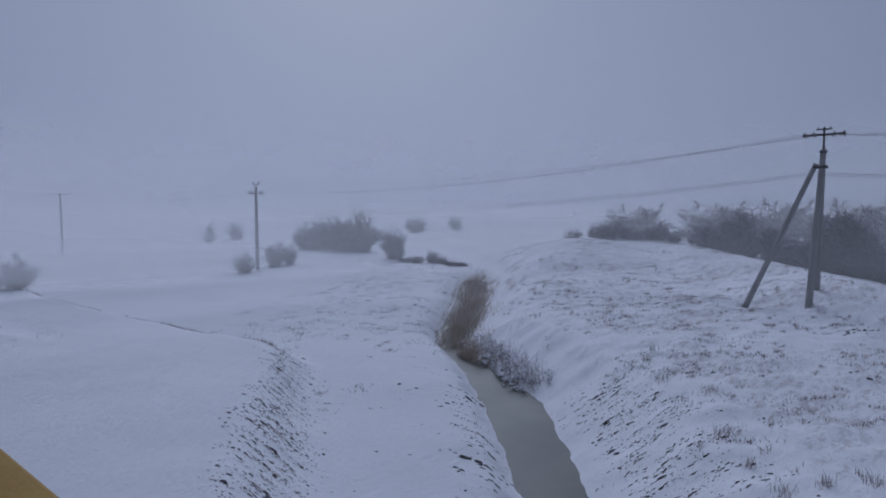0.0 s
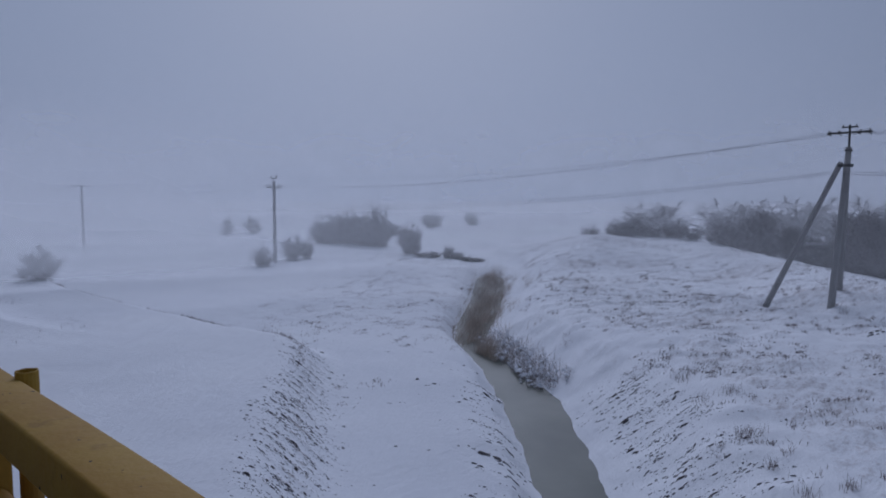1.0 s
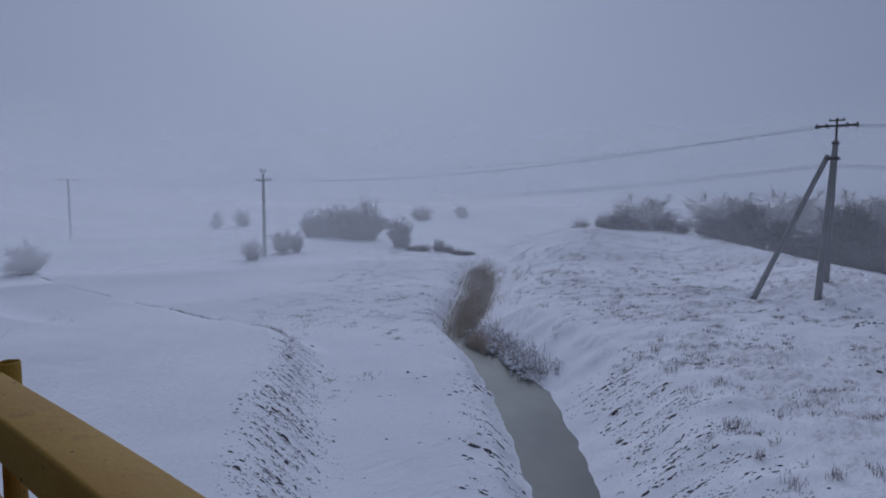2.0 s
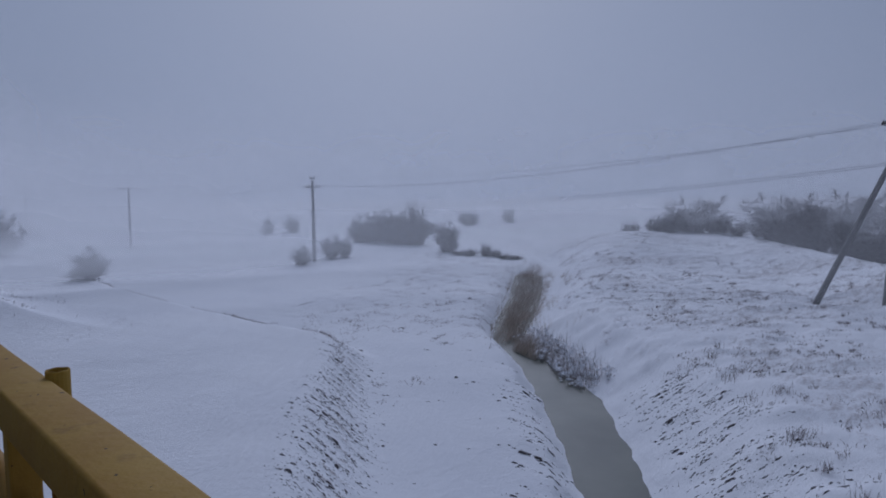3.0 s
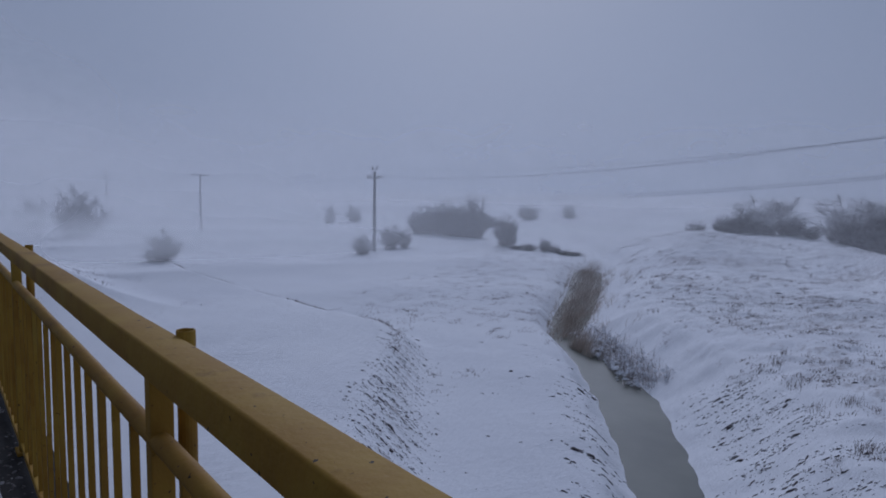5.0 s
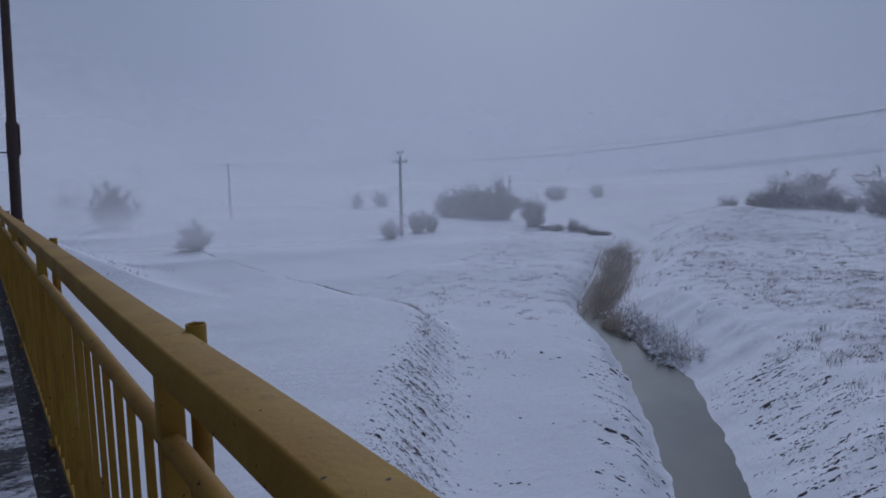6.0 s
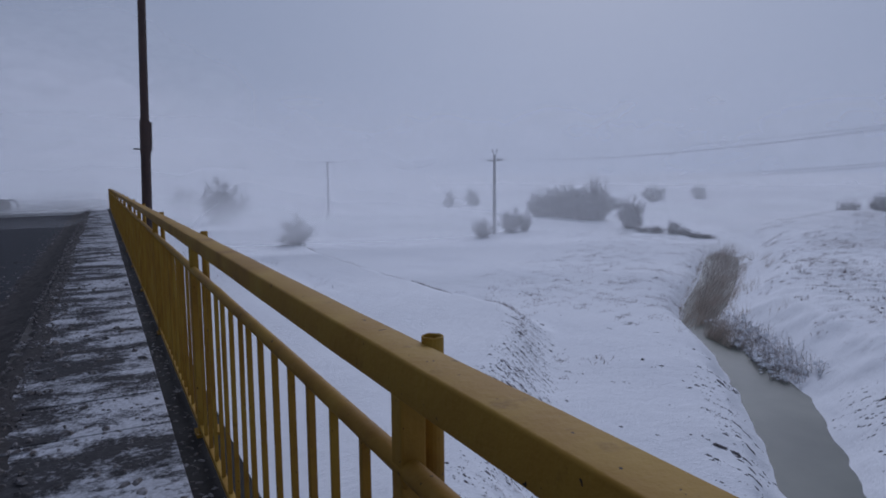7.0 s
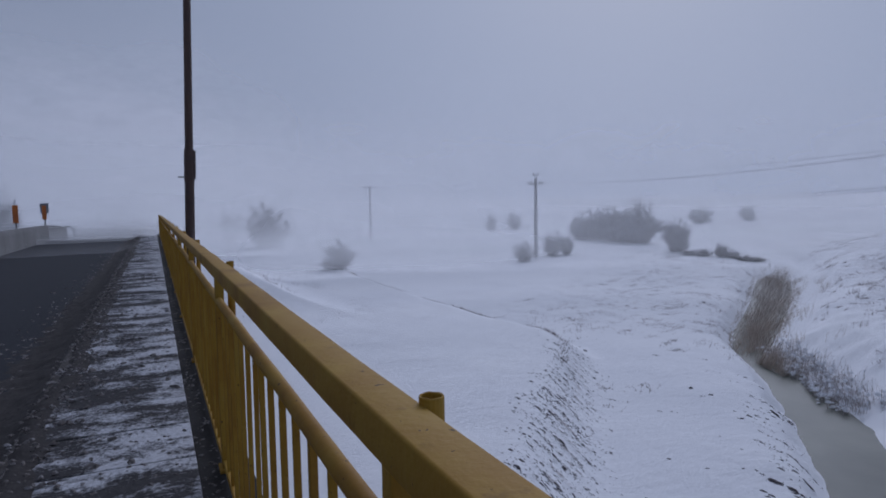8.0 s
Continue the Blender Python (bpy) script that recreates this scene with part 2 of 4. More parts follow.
# ---- mesh helpers ----
def part(name, bm, mat, parent=None, label=""):
    me = bpy.data.meshes.new(name)
    bm.to_mesh(me)
    bm.free()
    me.materials.append(mat)
    ob = new(name, me)
    if parent:
        ob.parent = parent
    if label:
        ob["label"] = label
    return ob


def mesh_ob(name, verts, faces, mat, parent=None, smooth=False):
    me = bpy.data.meshes.new(name)
    me.from_pydata(verts, [], faces)
    me.update()
    if smooth:
        me.polygons.foreach_set("use_smooth", [True] * len(me.polygons))
    me.materials.append(mat)
    ob = new(name, me)
    if parent:
        ob.parent = parent
    return ob


def empty(name, at=(0, 0, 0)):
    ob = new(name)
    ob.location = at
    return ob


def box(bm, lo, hi, bevel=0.0, m=None):
    r = bmesh.ops.create_cube(bm, size=1)
    c = [(a + b) / 2 for a, b in zip(lo, hi)]
    s = [b - a for a, b in zip(lo, hi)]
    bmesh.ops.transform(bm, matrix=Matrix.Translation(c) @ Matrix.Diagonal((*s, 1)), verts=r["verts"])
    if bevel:
        edges = {e for v in r["verts"] for e in v.link_edges}
        r = bmesh.ops.bevel(bm, geom=list(edges), offset=bevel, segments=2, profile=0.6, affect="EDGES")
    if m:
        bmesh.ops.transform(bm, matrix=m, verts=r["verts"])
    return bm


def rod(bm, a, b, r1, r2=None, sides=8, cap=True):
    a, b = Vector(a), Vector(b)
    d = b - a
    m = Matrix.Translation((a + b) / 2) @ d.to_track_quat("Z", "Y").to_matrix().to_4x4()
    bmesh.ops.create_cone(bm, cap_ends=cap, segments=sides, radius1=r1, radius2=r1 if r2 is None else r2, depth=d.length, matrix=m)
    return bm


def taper_post(bm, base, top, w1, w2):
    """A square tapered post with chamfered edges between two points."""
    a, b = Vector(base), Vector(top)
    d = b - a
    m = Matrix.Translation((a + b) / 2) @ d.to_track_quat("Z", "Y").to_matrix().to_4x4() @ pose(0, 0, 0, 0, 0, 22.5)
    r = bmesh.ops.create_cone(bm, cap_ends=True, segments=8, radius1=w1 * 0.56, radius2=w2 * 0.56, depth=d.length, matrix=m)
    return bm


# ---- the plan: creek, banks, ridge, hill, embankment ----
CREEK = [(-14, -18), (-4, -9), (8, 1.8), (13.62, 6.52), (15.95, 8.52), (19.33, 11.79), (22.8, 16.0), (25.7, 20.2), (29.7, 23.1), (36.2, 27.5), (44.0, 33.3), (51.2, 38.8), (57.5, 45.4), (63, 52), (78, 68), (110, 105), (200, 190)]
HALF = [1.0, 1.0, 0.95, 0.95, 1.05, 1.2, 0.95, 0.85, 1.15, 1.25, 1.4, 1.4, 1.3, 1.2, 1.2, 1.2, 1.2]
WATER_Z = -6.2
FILL = 82.0  # from here on the bed is drifted full
RIDGE_Y = [-30, -2, 3, 7, 9, 10.7, 13.2, 16.4, 18.7, 20.6, 23.3, 28, 41, 50, 80, 200]
RIDGE_X = [-30, -5, 0.5, 4, 5.4, 6.7, 8.6, 11.2, 13.0, 13.5, 12.9, 12.5, 12.0, 12.5, 13, 13]


def deck_z(y):
    """The road's height: a gentle hump over the bridge, then down along the embankment."""
    y = np.asarray(y, float)
    q = np.clip(y, -25, 36)
    over = np.clip(y - 36, 0, 11)
    out = -0.0112 * q - 0.0212 * (y > 36) * (y - 36) - 0.003 * over ** 2 - 0.066 * np.clip(y - 47, 0, None)
    return np.maximum(out, -3.3)


def smooth(t):
    t = np.clip(t, 0, 1)
    return t * t * (3 - 2 * t)


def creek_frame(x, y):
    """Signed distance from the creek's middle (left is positive), its half width and the way along it."""
    x, y = np.asarray(x, float), np.asarray(y, float)
    best = np.full(np.broadcast(x, y).shape, 1e9)
    sign, half, along = np.zeros_like(best), np.ones_like(best), np.zeros_like(best)
    run = 0.0
    for i in range(len(CREEK) - 1):
        (ax, ay), (bx, by) = CREEK[i], CREEK[i + 1]
        dx, dy = bx - ax, by - ay
        n = math.hypot(dx, dy)
        t = np.clip(((x - ax) * dx + (y - ay) * dy) / n ** 2, 0, 1)
        d = np.hypot(x - ax - t * dx, y - ay - t * dy)
        near = d < best
        cross = dx * (y - ay) - dy * (x - ax)
        best = np.where(near, d, best)
        sign = np.where(near, np.sign(cross), sign)
        half = np.where(near, HALF[i] + t * (HALF[i + 1] - HALF[i]), half)
        along = np.where(near, run + t * n, along)
        run += n
    return best * sign, half, along


def wave(x, y, s, seed):
    """Cheap smooth relief: sums of turned sines."""
    r = random.Random(seed)
    z = 0
    for k in range(7):
        a, f, p = r.uniform(0, 6.28), s * r.uniform(0.6, 2.2), r.uniform(0, 6.28)
        z = z + np.sin((x * math.cos(a) + y * math.sin(a)) * f + p + 1.3 * np.sin((x * math.sin(a) - y * math.cos(a)) * f * 0.6 + 2 * p)) / (0.7 + f / s)
    return z / 4


def ground_parts(x, y):
    x, y = np.asarray(x, float), np.asarray(y, float)
    d, half, along = creek_frame(x, y)
    e = np.abs(d) - half
    edge = 0.12 * wave(x, y, 1.6, 3) + 0.10 * wave(x, y, 4.6, 4)
    left = np.interp(e + edge, [-1.5, 0, 0.7, 1.5, 3, 6, 20, 80], [-6.7, WATER_Z, -5.55, -5.3, -5.2, -5.1, -5.35, -5.5])
    right = np.interp(e + edge, [-1.5, 0, 1.2, 2.8, 4.2, 9, 15.5, 18.5, 21, 30, 60], [-6.7, WATER_Z, -5.55, -4.6, -4.4, -4.35, -4.15, -3.45, -3.15, -4.7, -5.4])
    far = smooth((along - 95) / 50)
    right = right * (1 - far) + np.minimum(right, -5.2) * far
    # the hill swells towards its far shoulder
    right = right + 2.0 * np.exp(-((x - 59) / 13) ** 2 - ((y - 33) / 9.5) ** 2) * smooth((e - 1.5) / 8)
    z = np.where(d > 0, left, right)
    fill = smooth((along - FILL) / 7) * smooth((1.8 - e) / 0.8)
    z = z + fill * (np.maximum(z, -5.55) - z)
    rx = np.interp(y, RIDGE_Y, RIDGE_X)
    wr = smooth((rx + 2.9 - x) / 2.9) * (d > 0)
    z = z + wr * (-3.95 - 0.012 * np.clip(rx - x, 0, 25) - z)
    slope = wr * (1 - wr) * 4
    # relief
    out = smooth((e - 0.2) / 1.5)
    z = z + out * (0.07 * wave(x, y, 0.55, 5) + 0.035 * wave(x, y, 1.9, 6) * (1 + 2 * (d < 0) * smooth((e - 2) / 3)))
    z = z + slope * 0.05 * wave(x, y, 3.2, 8)
    across = 0.94 * x + 0.35 * y
    rill = np.sin(across * 12.0 + 2.2 * wave(x, y, 1.2, 10) + 0.8 * wave(x, y, 4.0, 11))
    z = z + slope * smooth((24 - y) / 6) * 0.045 * rill * (0.6 + 0.6 * wave(x, y, 0.9, 13))
    z = z + (0.055 * wave(x, y, 4.2, 9) + 0.025 * wave(x, y, 8.5, 12)) * smooth((e - 3) / 2) * ((d < 0) + (along > 55) * smooth((16 - e) / 6)) * smooth((30 - np.abs(d)) / 6)
    hump = wave(x, y, 2.6, 14) + wave(x * 0.6 + y * 0.8, (y * 0.6 - x * 0.8) * 0.5, 5.0, 15)
    z = z + 0.10 * np.clip(hump, 0, None) * (d < 0) * smooth((e - 1.2) / 1.5) * smooth((26 - np.abs(d)) / 6)
    # the road's embankment at both ends of the bridge
    dz = deck_z(y)
    side = np.maximum(x - 1.1, -6.4 - x)
    side = side + (0.35 * wave(x, y, 0.5, 16) + 0.12 * wave(x, y, 1.7, 17)) * smooth(side / 1.5)
    bank = dz - 0.45 - np.clip(side, 0, None) / 1.9
    ends = np.minimum(y - 27 - 2.2 * wave(x, y, 0.35, 18) - 0.25 * np.clip(x, 0, 12), 60) * 0.34
    ends = np.maximum(ends, (-20 - y) * 0.9)
    bank = np.minimum(bank, -3.9 + np.clip(ends, -3, 6))
    emb = bank > z
    soft_k = np.clip(0.5 + 0.5 * (bank - z) / 0.9, 0, 1)
    z = z * (1 - soft_k) + bank * soft_k + np.where(x > 1.1, 0.9, 0.0) * soft_k * (1 - soft_k)
    bare = (0.38 + 0.24 * np.clip(wave(x, y, 0.5, 19) * 2, -1, 1)) * (d < 0) * smooth((e - 2.8) / 2.5) + 0.18 * (d < 0) * smooth(e / 1.0) + 0.2 * (d < 0) * smooth((along - 40) / 6) * smooth(e / 1.5) * smooth((5 - e) / 2)
    # the last term's streaks on the left bank colour in grass and ripple shadows alike
    bare = bare + (0.22 + 0.75 * smooth(rill * 1.6 - 0.5)) * slope * smooth((22 - y) / 5) * smooth((y - 4) / 3) + 0.40 * (d > 0) * smooth((16 - e) / 8) * smooth((along - 45) / 12)
    bare = bare + 0.25 * emb + 0.1 * (e < 1.2) * (d > 0)
    return z, np.clip(bare, 0, 1)


def ground_z(x, y):
    return float(ground_parts(np.array([x]), np.array([y]))[0][0])


def steps(*spans):
    out = []
    for a, b, s in spans:
        out += list(np.arange(a, b, s))
    return np.array(out + [spans[-1][1]])


gx = steps((-1500, -200, 130), (-200, -40, 16), (-40, -4, 2), (-4, 5, 0.22), (5, 16, 0.12), (16, 42, 0.22), (42, 62, 0.45), (62, 120, 2), (120, 300, 12), (300, 2600, 150))
gy = steps((-900, -100, 100), (-100, -16, 6), (-16, -4, 0.8), (-4, 6, 0.22), (6, 20, 0.12), (20, 32, 0.22), (32, 62, 0.45), (62, 130, 2), (130, 320, 12), (320, 3000, 180))
GX, GY = np.meshgrid(gx, gy)
GZ, BARE = ground_parts(GX, GY)
nx, ny = len(gx), len(gy)
verts = np.stack([GX.ravel(), GY.ravel(), GZ.ravel()], 1)
idx = np.arange(nx * ny).reshape(ny, nx)
quads = np.stack([idx[:-1, :-1].ravel(), idx[:-1, 1:].ravel(), idx[1:, 1:].ravel(), idx[1:, :-1].ravel()], 1)
ground = mesh_ob("ground", verts.tolist(), quads.tolist(), SNOW, smooth=True)
tagged(ground, "snow-covered field with creek banks and bare streaks", "ground", kind="structure")
attr = ground.data.attributes.new("bare", "FLOAT", "POINT")
attr.data.foreach_set("value", BARE.ravel().astype(np.float32))

# the creek's surface, let into its bed
bm = bmesh.new()
rows = []
for i, (p, h) in enumerate(zip(CREEK[:12], HALF[:12])):
    a, b = Vector(CREEK[max(0, i - 1)]), Vector(CREEK[min(len(CREEK) - 1, i + 1)])
    n = (b - a).normalized()
    n = Vector((-n.y, n.x))
    w = h + 0.35
    rows.append([bm.verts.new((p[0] + n.x * s * w, p[1] + n.y * s * w, WATER_Z - 0.02)) for s in (-1, 0, 1)])
for r1, r2 in zip(rows, rows[1:]):
    for k in (0, 1):
        bm.faces.new((r1[k], r1[k + 1], r2[k + 1], r2[k]))
bmesh.ops.recalc_face_normals(bm, faces=bm.faces)
water = part("water", bm, WATER)
tagged(water, "grey-green creek skinned with thin ice", "creek", kind="structure")


# ---- bridge: road, walk, kerb ----
def strip(name, mat, ys, section, label, category):
    """A long body that follows the deck's hump; section lists (x, height over the deck) round it."""
    bm = bmesh.new()
    rings = [[bm.verts.new((x, y, float(deck_z(y)) + h)) for x, h in section] for y in ys]
    k = len(section)
    for a, b in zip(rings, rings[1:]):
        for i in range(k):
            bm.faces.new((a[i], a[(i + 1) % k], b[(i + 1) % k], b[i]))
    bm.faces.new(rings[0])
    bm.faces.new(rings[-1][::-1])
    bmesh.ops.recalc_face_normals(bm, faces=bm.faces)
    ob = part(name, bm, mat)
    return tagged(ob, label, category, kind="structure")


span = np.arange(-24, 45.1, 1.0)
longer = np.concatenate([np.arange(-120, -24, 4.0), span, np.arange(48, 90, 4.0)])
strip("road", ASPHALT, longer, [(-5.2, -0.16), (-1.12, -0.16), (-1.12, -0.6), (-5.2, -0.6)], "dark wet asphalt road dusted with drifting snow", "road")
strip("bridge_deck", PARAPET, span, [(-6.4, -0.62), (0.18, -0.62), (0.18, -1.3), (-0.6, -1.5), (-5.6, -1.5), (-6.4, -1.3)], "grey concrete bridge deck slab", "bridge deck")
strip("kerb", KERB, span, [(-1.11, -0.6), (-1.11, -0.05), (-1.07, -0.012), (-0.95, -0.012), (-0.95, -0.6)], "concrete kerb caked with dirty slush", "kerb")
strip("railing_base", WETEDGE, span, [(-0.1118, -0.6), (-0.1118, -0.012), (0.145, -0.012), (0.145, -0.6)], "dark wet concrete edge under the railing", "concrete edge")
strip("far_parapet", PARAPET, np.arange(-24, 45.1, 1.0), [(-5.2, -0.6), (-5.22, 0.5), (-5.24, 0.67), (-5.5, 0.67), (-5.5, -0.6)], "grey concrete parapet half lost in drifting snow", "parapet")

pavement = empty("pavement")
tagged(pavement, "concrete slab walk under trodden broken snow", "pavement", kind="structure")

# ---- yellow railing ----
BAY, N0, N1, RAIL_Y = 2.605, -5, 15, -0.408
RX = 0.019
railing = empty("bridge_railing")
tagged(railing, "ochre-yellow painted steel bridge railing with chipped paint", "railing")


def rail_bar(name, sec, seed, play):
    """A bar along the whole railing, bent to the hump of the deck, a little crooked. sec: the points (x, z) round its section."""
    ys = np.arange(N0 * BAY + RAIL_Y - 0.1, N1 * BAY + RAIL_Y + 0.12, BAY / 12)
    bm = bmesh.new()
    r = random.Random(seed)
    rings = []
    for y in ys:
        dx, dz = r.uniform(-play, play), r.uniform(-play, play)
        rings.append([bm.verts.new((x + dx, y, float(deck_z(y)) + z + dz)) for x, z in sec])
    k = len(sec)
    for a, b in zip(rings, rings[1:]):
        for i in range(k):
            bm.faces.new((a[i], a[(i + 1) % k], b[(i + 1) % k], b[i])).smooth = True
    bm.faces.new(rings[0])
    bm.faces.new(rings[-1][::-1])
    bmesh.ops.recalc_face_normals(bm, faces=bm.faces)
    ob = part(name, bm, PAINT, railing)
    ob.data.set_sharp_from_angle(angle=radians(34))
    return ob


def tube(x0, z0, x1, z1, bev):
    """A square hollow section with rounded corners."""
    out = []
    for cx, cz, a0 in ((x1 - bev, z1 - bev, 0), (x0 + bev, z1 - bev, 90), (x0 + bev, z0 + bev, 180), (x1 - bev, z0 + bev, 270)):
        out += [(cx + bev * math.cos(radians(a0 + q)), cz + bev * math.sin(radians(a0 + q))) for q in (0, 30, 60, 90)]
    return out


def ring(cx, cz, r, sides):
    return [(cx + r * math.cos(6.2832 * i / sides), cz + r * math.sin(6.2832 * i / sides)) for i in range(sides)]


rail_bar("top_rail", tube(0.0, 0.9928, 0.0735, 1.06, 0.0055), 7, 0.0012)
rail_bar("middle_rail", ring(RX, 0.8765, 0.0195, 12), 8, 0.0012)
rail_bar("bottom_rail", tube(RX - 0.014, 0.02, RX + 0.014, 0.05, 0.004), 9, 0.001)


def stub_pipe():
    """An open pipe behind the post: rim, bore and a little snow caught in it."""
    bm = bmesh.new()
    r_o, r_i, s = 0.0185, 0.0150, 18
    rings = []
    for r, h in ((r_o, -0.012), (r_o, 1.069), (r_o - 0.001, 1.071), (r_i + 0.001, 1.071), (r_i, 1.069), (r_i, 1.04)):
        rings.append([bm.verts.new((0.085 + r * math.cos(6.2832 * k / s), 0.036 + r * math.sin(6.2832 * k / s), h + 0.0005 * math.sin(k * 1.9) * (h > 1.06))) for k in range(s)])
    for a, b in zip(rings, rings[1:]):
        for k in range(s):
            bm.faces.new((a[k], a[(k + 1) % s], b[(k + 1) % s], b[k]))
    bm.faces.new(rings[-1])
    bmesh.ops.recalc_face_normals(bm, faces=bm.faces)
    return bm


def weld_bead(bm, at, size, seed):
    """A lumpy bead of weld under thick paint."""
    r = bmesh.ops.create_icosphere(bm, subdivisions=2, radius=1.0)
    rnd = random.Random(seed)
    for v in r["verts"]:
        v.co = Vector(at) + Vector((v.co.x * size[0], v.co.y * size[1], v.co.z * size[2])) * rnd.uniform(0.85, 1.12)


post_me = stub_me = bar_me = weld_me = None
for i in range(N0, N1 + 1):
    y = i * BAY + RAIL_Y
    z = float(deck_z(y))
    if post_me is None:
        bm = bmesh.new()
        box(bm, (0.0015, -0.0198, -0.012), (0.0445, 0.0198, 0.996), 0.004)
        ob = part("post", bm, PAINT, railing)
        post_me = ob.data
        bm = bmesh.new()
        box(bm, (-0.012, -0.045, -0.012), (0.115, 0.07, 0.004), 0.002)
        foot = part("foot_plate", bm, PAINT, railing)
        foot_me = foot.data
        st = part("pipe_stub", stub_pipe(), PAINT, railing, "open-topped steel pipe welded behind the post")
        stub_me = st.data
        bm = bmesh.new()
        weld_bead(bm, (0.010, -0.020, 0.872), (0.012, 0.010, 0.022), 1)
        we = part("weld", bm, PAINT, railing)
        weld_me = we.data
    else:
        ob, st, foot, we = new("post", post_me), new("pipe_stub", stub_me), new("foot_plate", foot_me), new("weld", weld_me)
        for q in (ob, st, foot, we):
            q.parent = railing
    for q in (ob, st, foot, we):
        q.location = (0, y, z)

n_bar = 14
lean = random.Random(19)
for i in range(N0, N1):
    for k in range(1, n_bar + 1):
        y = i * BAY + RAIL_Y + BAY * k / (n_bar + 1) + lean.uniform(-0.008, 0.008)
        if bar_me is None:
            bm = bmesh.new()
            box(bm, (-0.0085, -0.0085, 0.035), (0.0085, 0.0085, 0.866), 0.0015)
            ob = part("baluster", bm, PAINT, railing)
            bar_me = ob.data
        else:
            ob = new("baluster", bar_me)
            ob.parent = railing
        ob.location = (RX, y, float(deck_z(y)))
        ob.rotation_euler = (lean.gauss(0, 0.004), lean.gauss(0, 0.003), lean.gauss(0, 0.06))

# ---- lamp mast behind the railing ----
mast = empty("lamp_mast", (0.28, 11.0, float(deck_z(11.0)) - 0.62))
mast.rotation_euler = (0, 0.03, 0)
tagged(mast, "dark rusty steel lamp mast behind the railing", "lamp mast")
bm = bmesh.new()
rod(bm, (0, 0, 0), (0, 0, 2.9), 0.083, 0.08, 16)
rod(bm, (0, 0, 2.9), (0, 0, 9.0), 0.070, 0.055, 16)
part("pole", bm, RUST, mast)
bm = bmesh.new()
rod(bm, (0, 0, 2.45), (0, 0, 3.02), 0.088, 0.086, 16)
box(bm, (0.05, -0.04, 2.5), (0.108, 0.04, 3.0), 0.01)
part("sleeve", bm, RUST, mast, "bolted steel sleeve with a cable box")
bm = bmesh.new()
rod(bm, (-0.19, 0, 2.53), (0.09, 0, 2.53), 0.013)
part("bracket", bm, STEEL, mast)
bm = bmesh.new()
box(bm, (-0.35, -0.22, -0.05), (0.2, 0.22, 0.06), 0.02)
part("base_plate", bm, PARAPET, mast)


# ---- power poles and their wires ----
def insulator(bm, at, s=1.0):
    x, y, z = at
    rod(bm, (x, y, z), (x, y, z + 0.10 * s), 0.02 * s, 0.02 * s, 6)
    rod(bm, (x, y, z + 0.06 * s), (x, y, z + 0.13 * s), 0.075 * s, 0.055 * s, 8)
    rod(bm, (x, y, z + 0.13 * s), (x, y, z + 0.21 * s), 0.06 * s, 0.035 * s, 8)


def power_pole(x, y, height, way, style, label):
    """way: the heading of the crossarms in degrees."""
    z = ground_z(x, y)
    pole = empty("power_pole", (x, y, z))
    pole.rotation_euler = (0, 0, radians(way))
    tagged(pole, label, "power pole", "power line poles")
    bm = bmesh.new()
    taper_post(bm, (0, 0, -0.4), (0, 0, height - (0.0 if style == "tee" else 0.25)), 0.40, 0.27)
    part("shaft", bm, CONCRETE, pole)
    arms = {"tee": [(height - 0.05, 1.25)], "two": [(height - 0.95, 0.78), (height + 0.0, 0.32)]}[style]
    for h, w in arms:
        bm = bmesh.new()
        box(bm, (-w, -0.16, h - 0.05), (w, -0.08, h + 0.05), 0.01)
        part("crossarm", bm, STEEL, pole)
        spots = (-w + 0.06, 0, w - 0.06) if style == "tee" else (-w + 0.05, -w * 0.55, w * 0.55, w - 0.05) if w > 0.5 else (-w + 0.06, w - 0.06)
        for q in spots:
            bm = bmesh.new()
            insulator(bm, (q, -0.12, h + 0.05), 1.25)
            part("insulator", bm, GLASS, pole)
    return pole, z


P2, P3, P4, P5 = (37.45, 57.3), (32.95, 101.15), (22.85, 118.2), (20.4, 177.0)
power_pole(*P2, 8.95, -28, "two", "grey concrete power pole with two crossarms of insulators")
power_pole(*P3, 8.7, -18, "tee", "grey concrete power pole with one top crossarm")
power_pole(*P4, 9.3, -12, "two", "grey power pole fading into blowing snow")
power_pole(*P5, 9.3, -8, "tee", "far power pole almost lost in snow")

# the braced corner pole on the hillside
P1 = (36.15, 5.35)
z1 = ground_z(*P1)
corner = empty("corner_power_pole", (P1[0], P1[1], z1))
tagged(corner, "braced concrete corner pole with a steel top on the hillside", "power pole", "power line poles")


def local(p):
    return (p[0] - P1[0], p[1] - P1[1], p[2] - z1)


TOP = 8.95
LX, LY = 0.14, -0.42
bm = bmesh.new()
taper_post(bm, (0, 0, -0.4), (LX, LY, TOP - 1.0), 0.32, 0.24)
part("shaft", bm, CONCRETE, corner)
foot = (36.05, 8.45)
bm = bmesh.new()
taper_post(bm, local((*foot, ground_z(*foot) - 0.3)), (0.12, -0.12, 7.25), 0.28, 0.22)
part("brace", bm, CONCRETE, corner, "slanting concrete strut")
foot = (39.7, 5.65)
bm = bmesh.new()
taper_post(bm, local((*foot, ground_z(*foot) - 0.3)), (0.34, -0.38, 7.2), 0.28, 0.22)
part("brace", bm, CONCRETE, corner, "slanting concrete strut")
bm = bmesh.new()
box(bm, (-0.04, -0.62, 7.0), (0.34, 0.0, 7.14), 0.02)
box(bm, (0.0, -0.56, 7.75), (0.28, -0.26, 7.86), 0.02)
part("clamp", bm, STEEL, corner)
bm = bmesh.new()
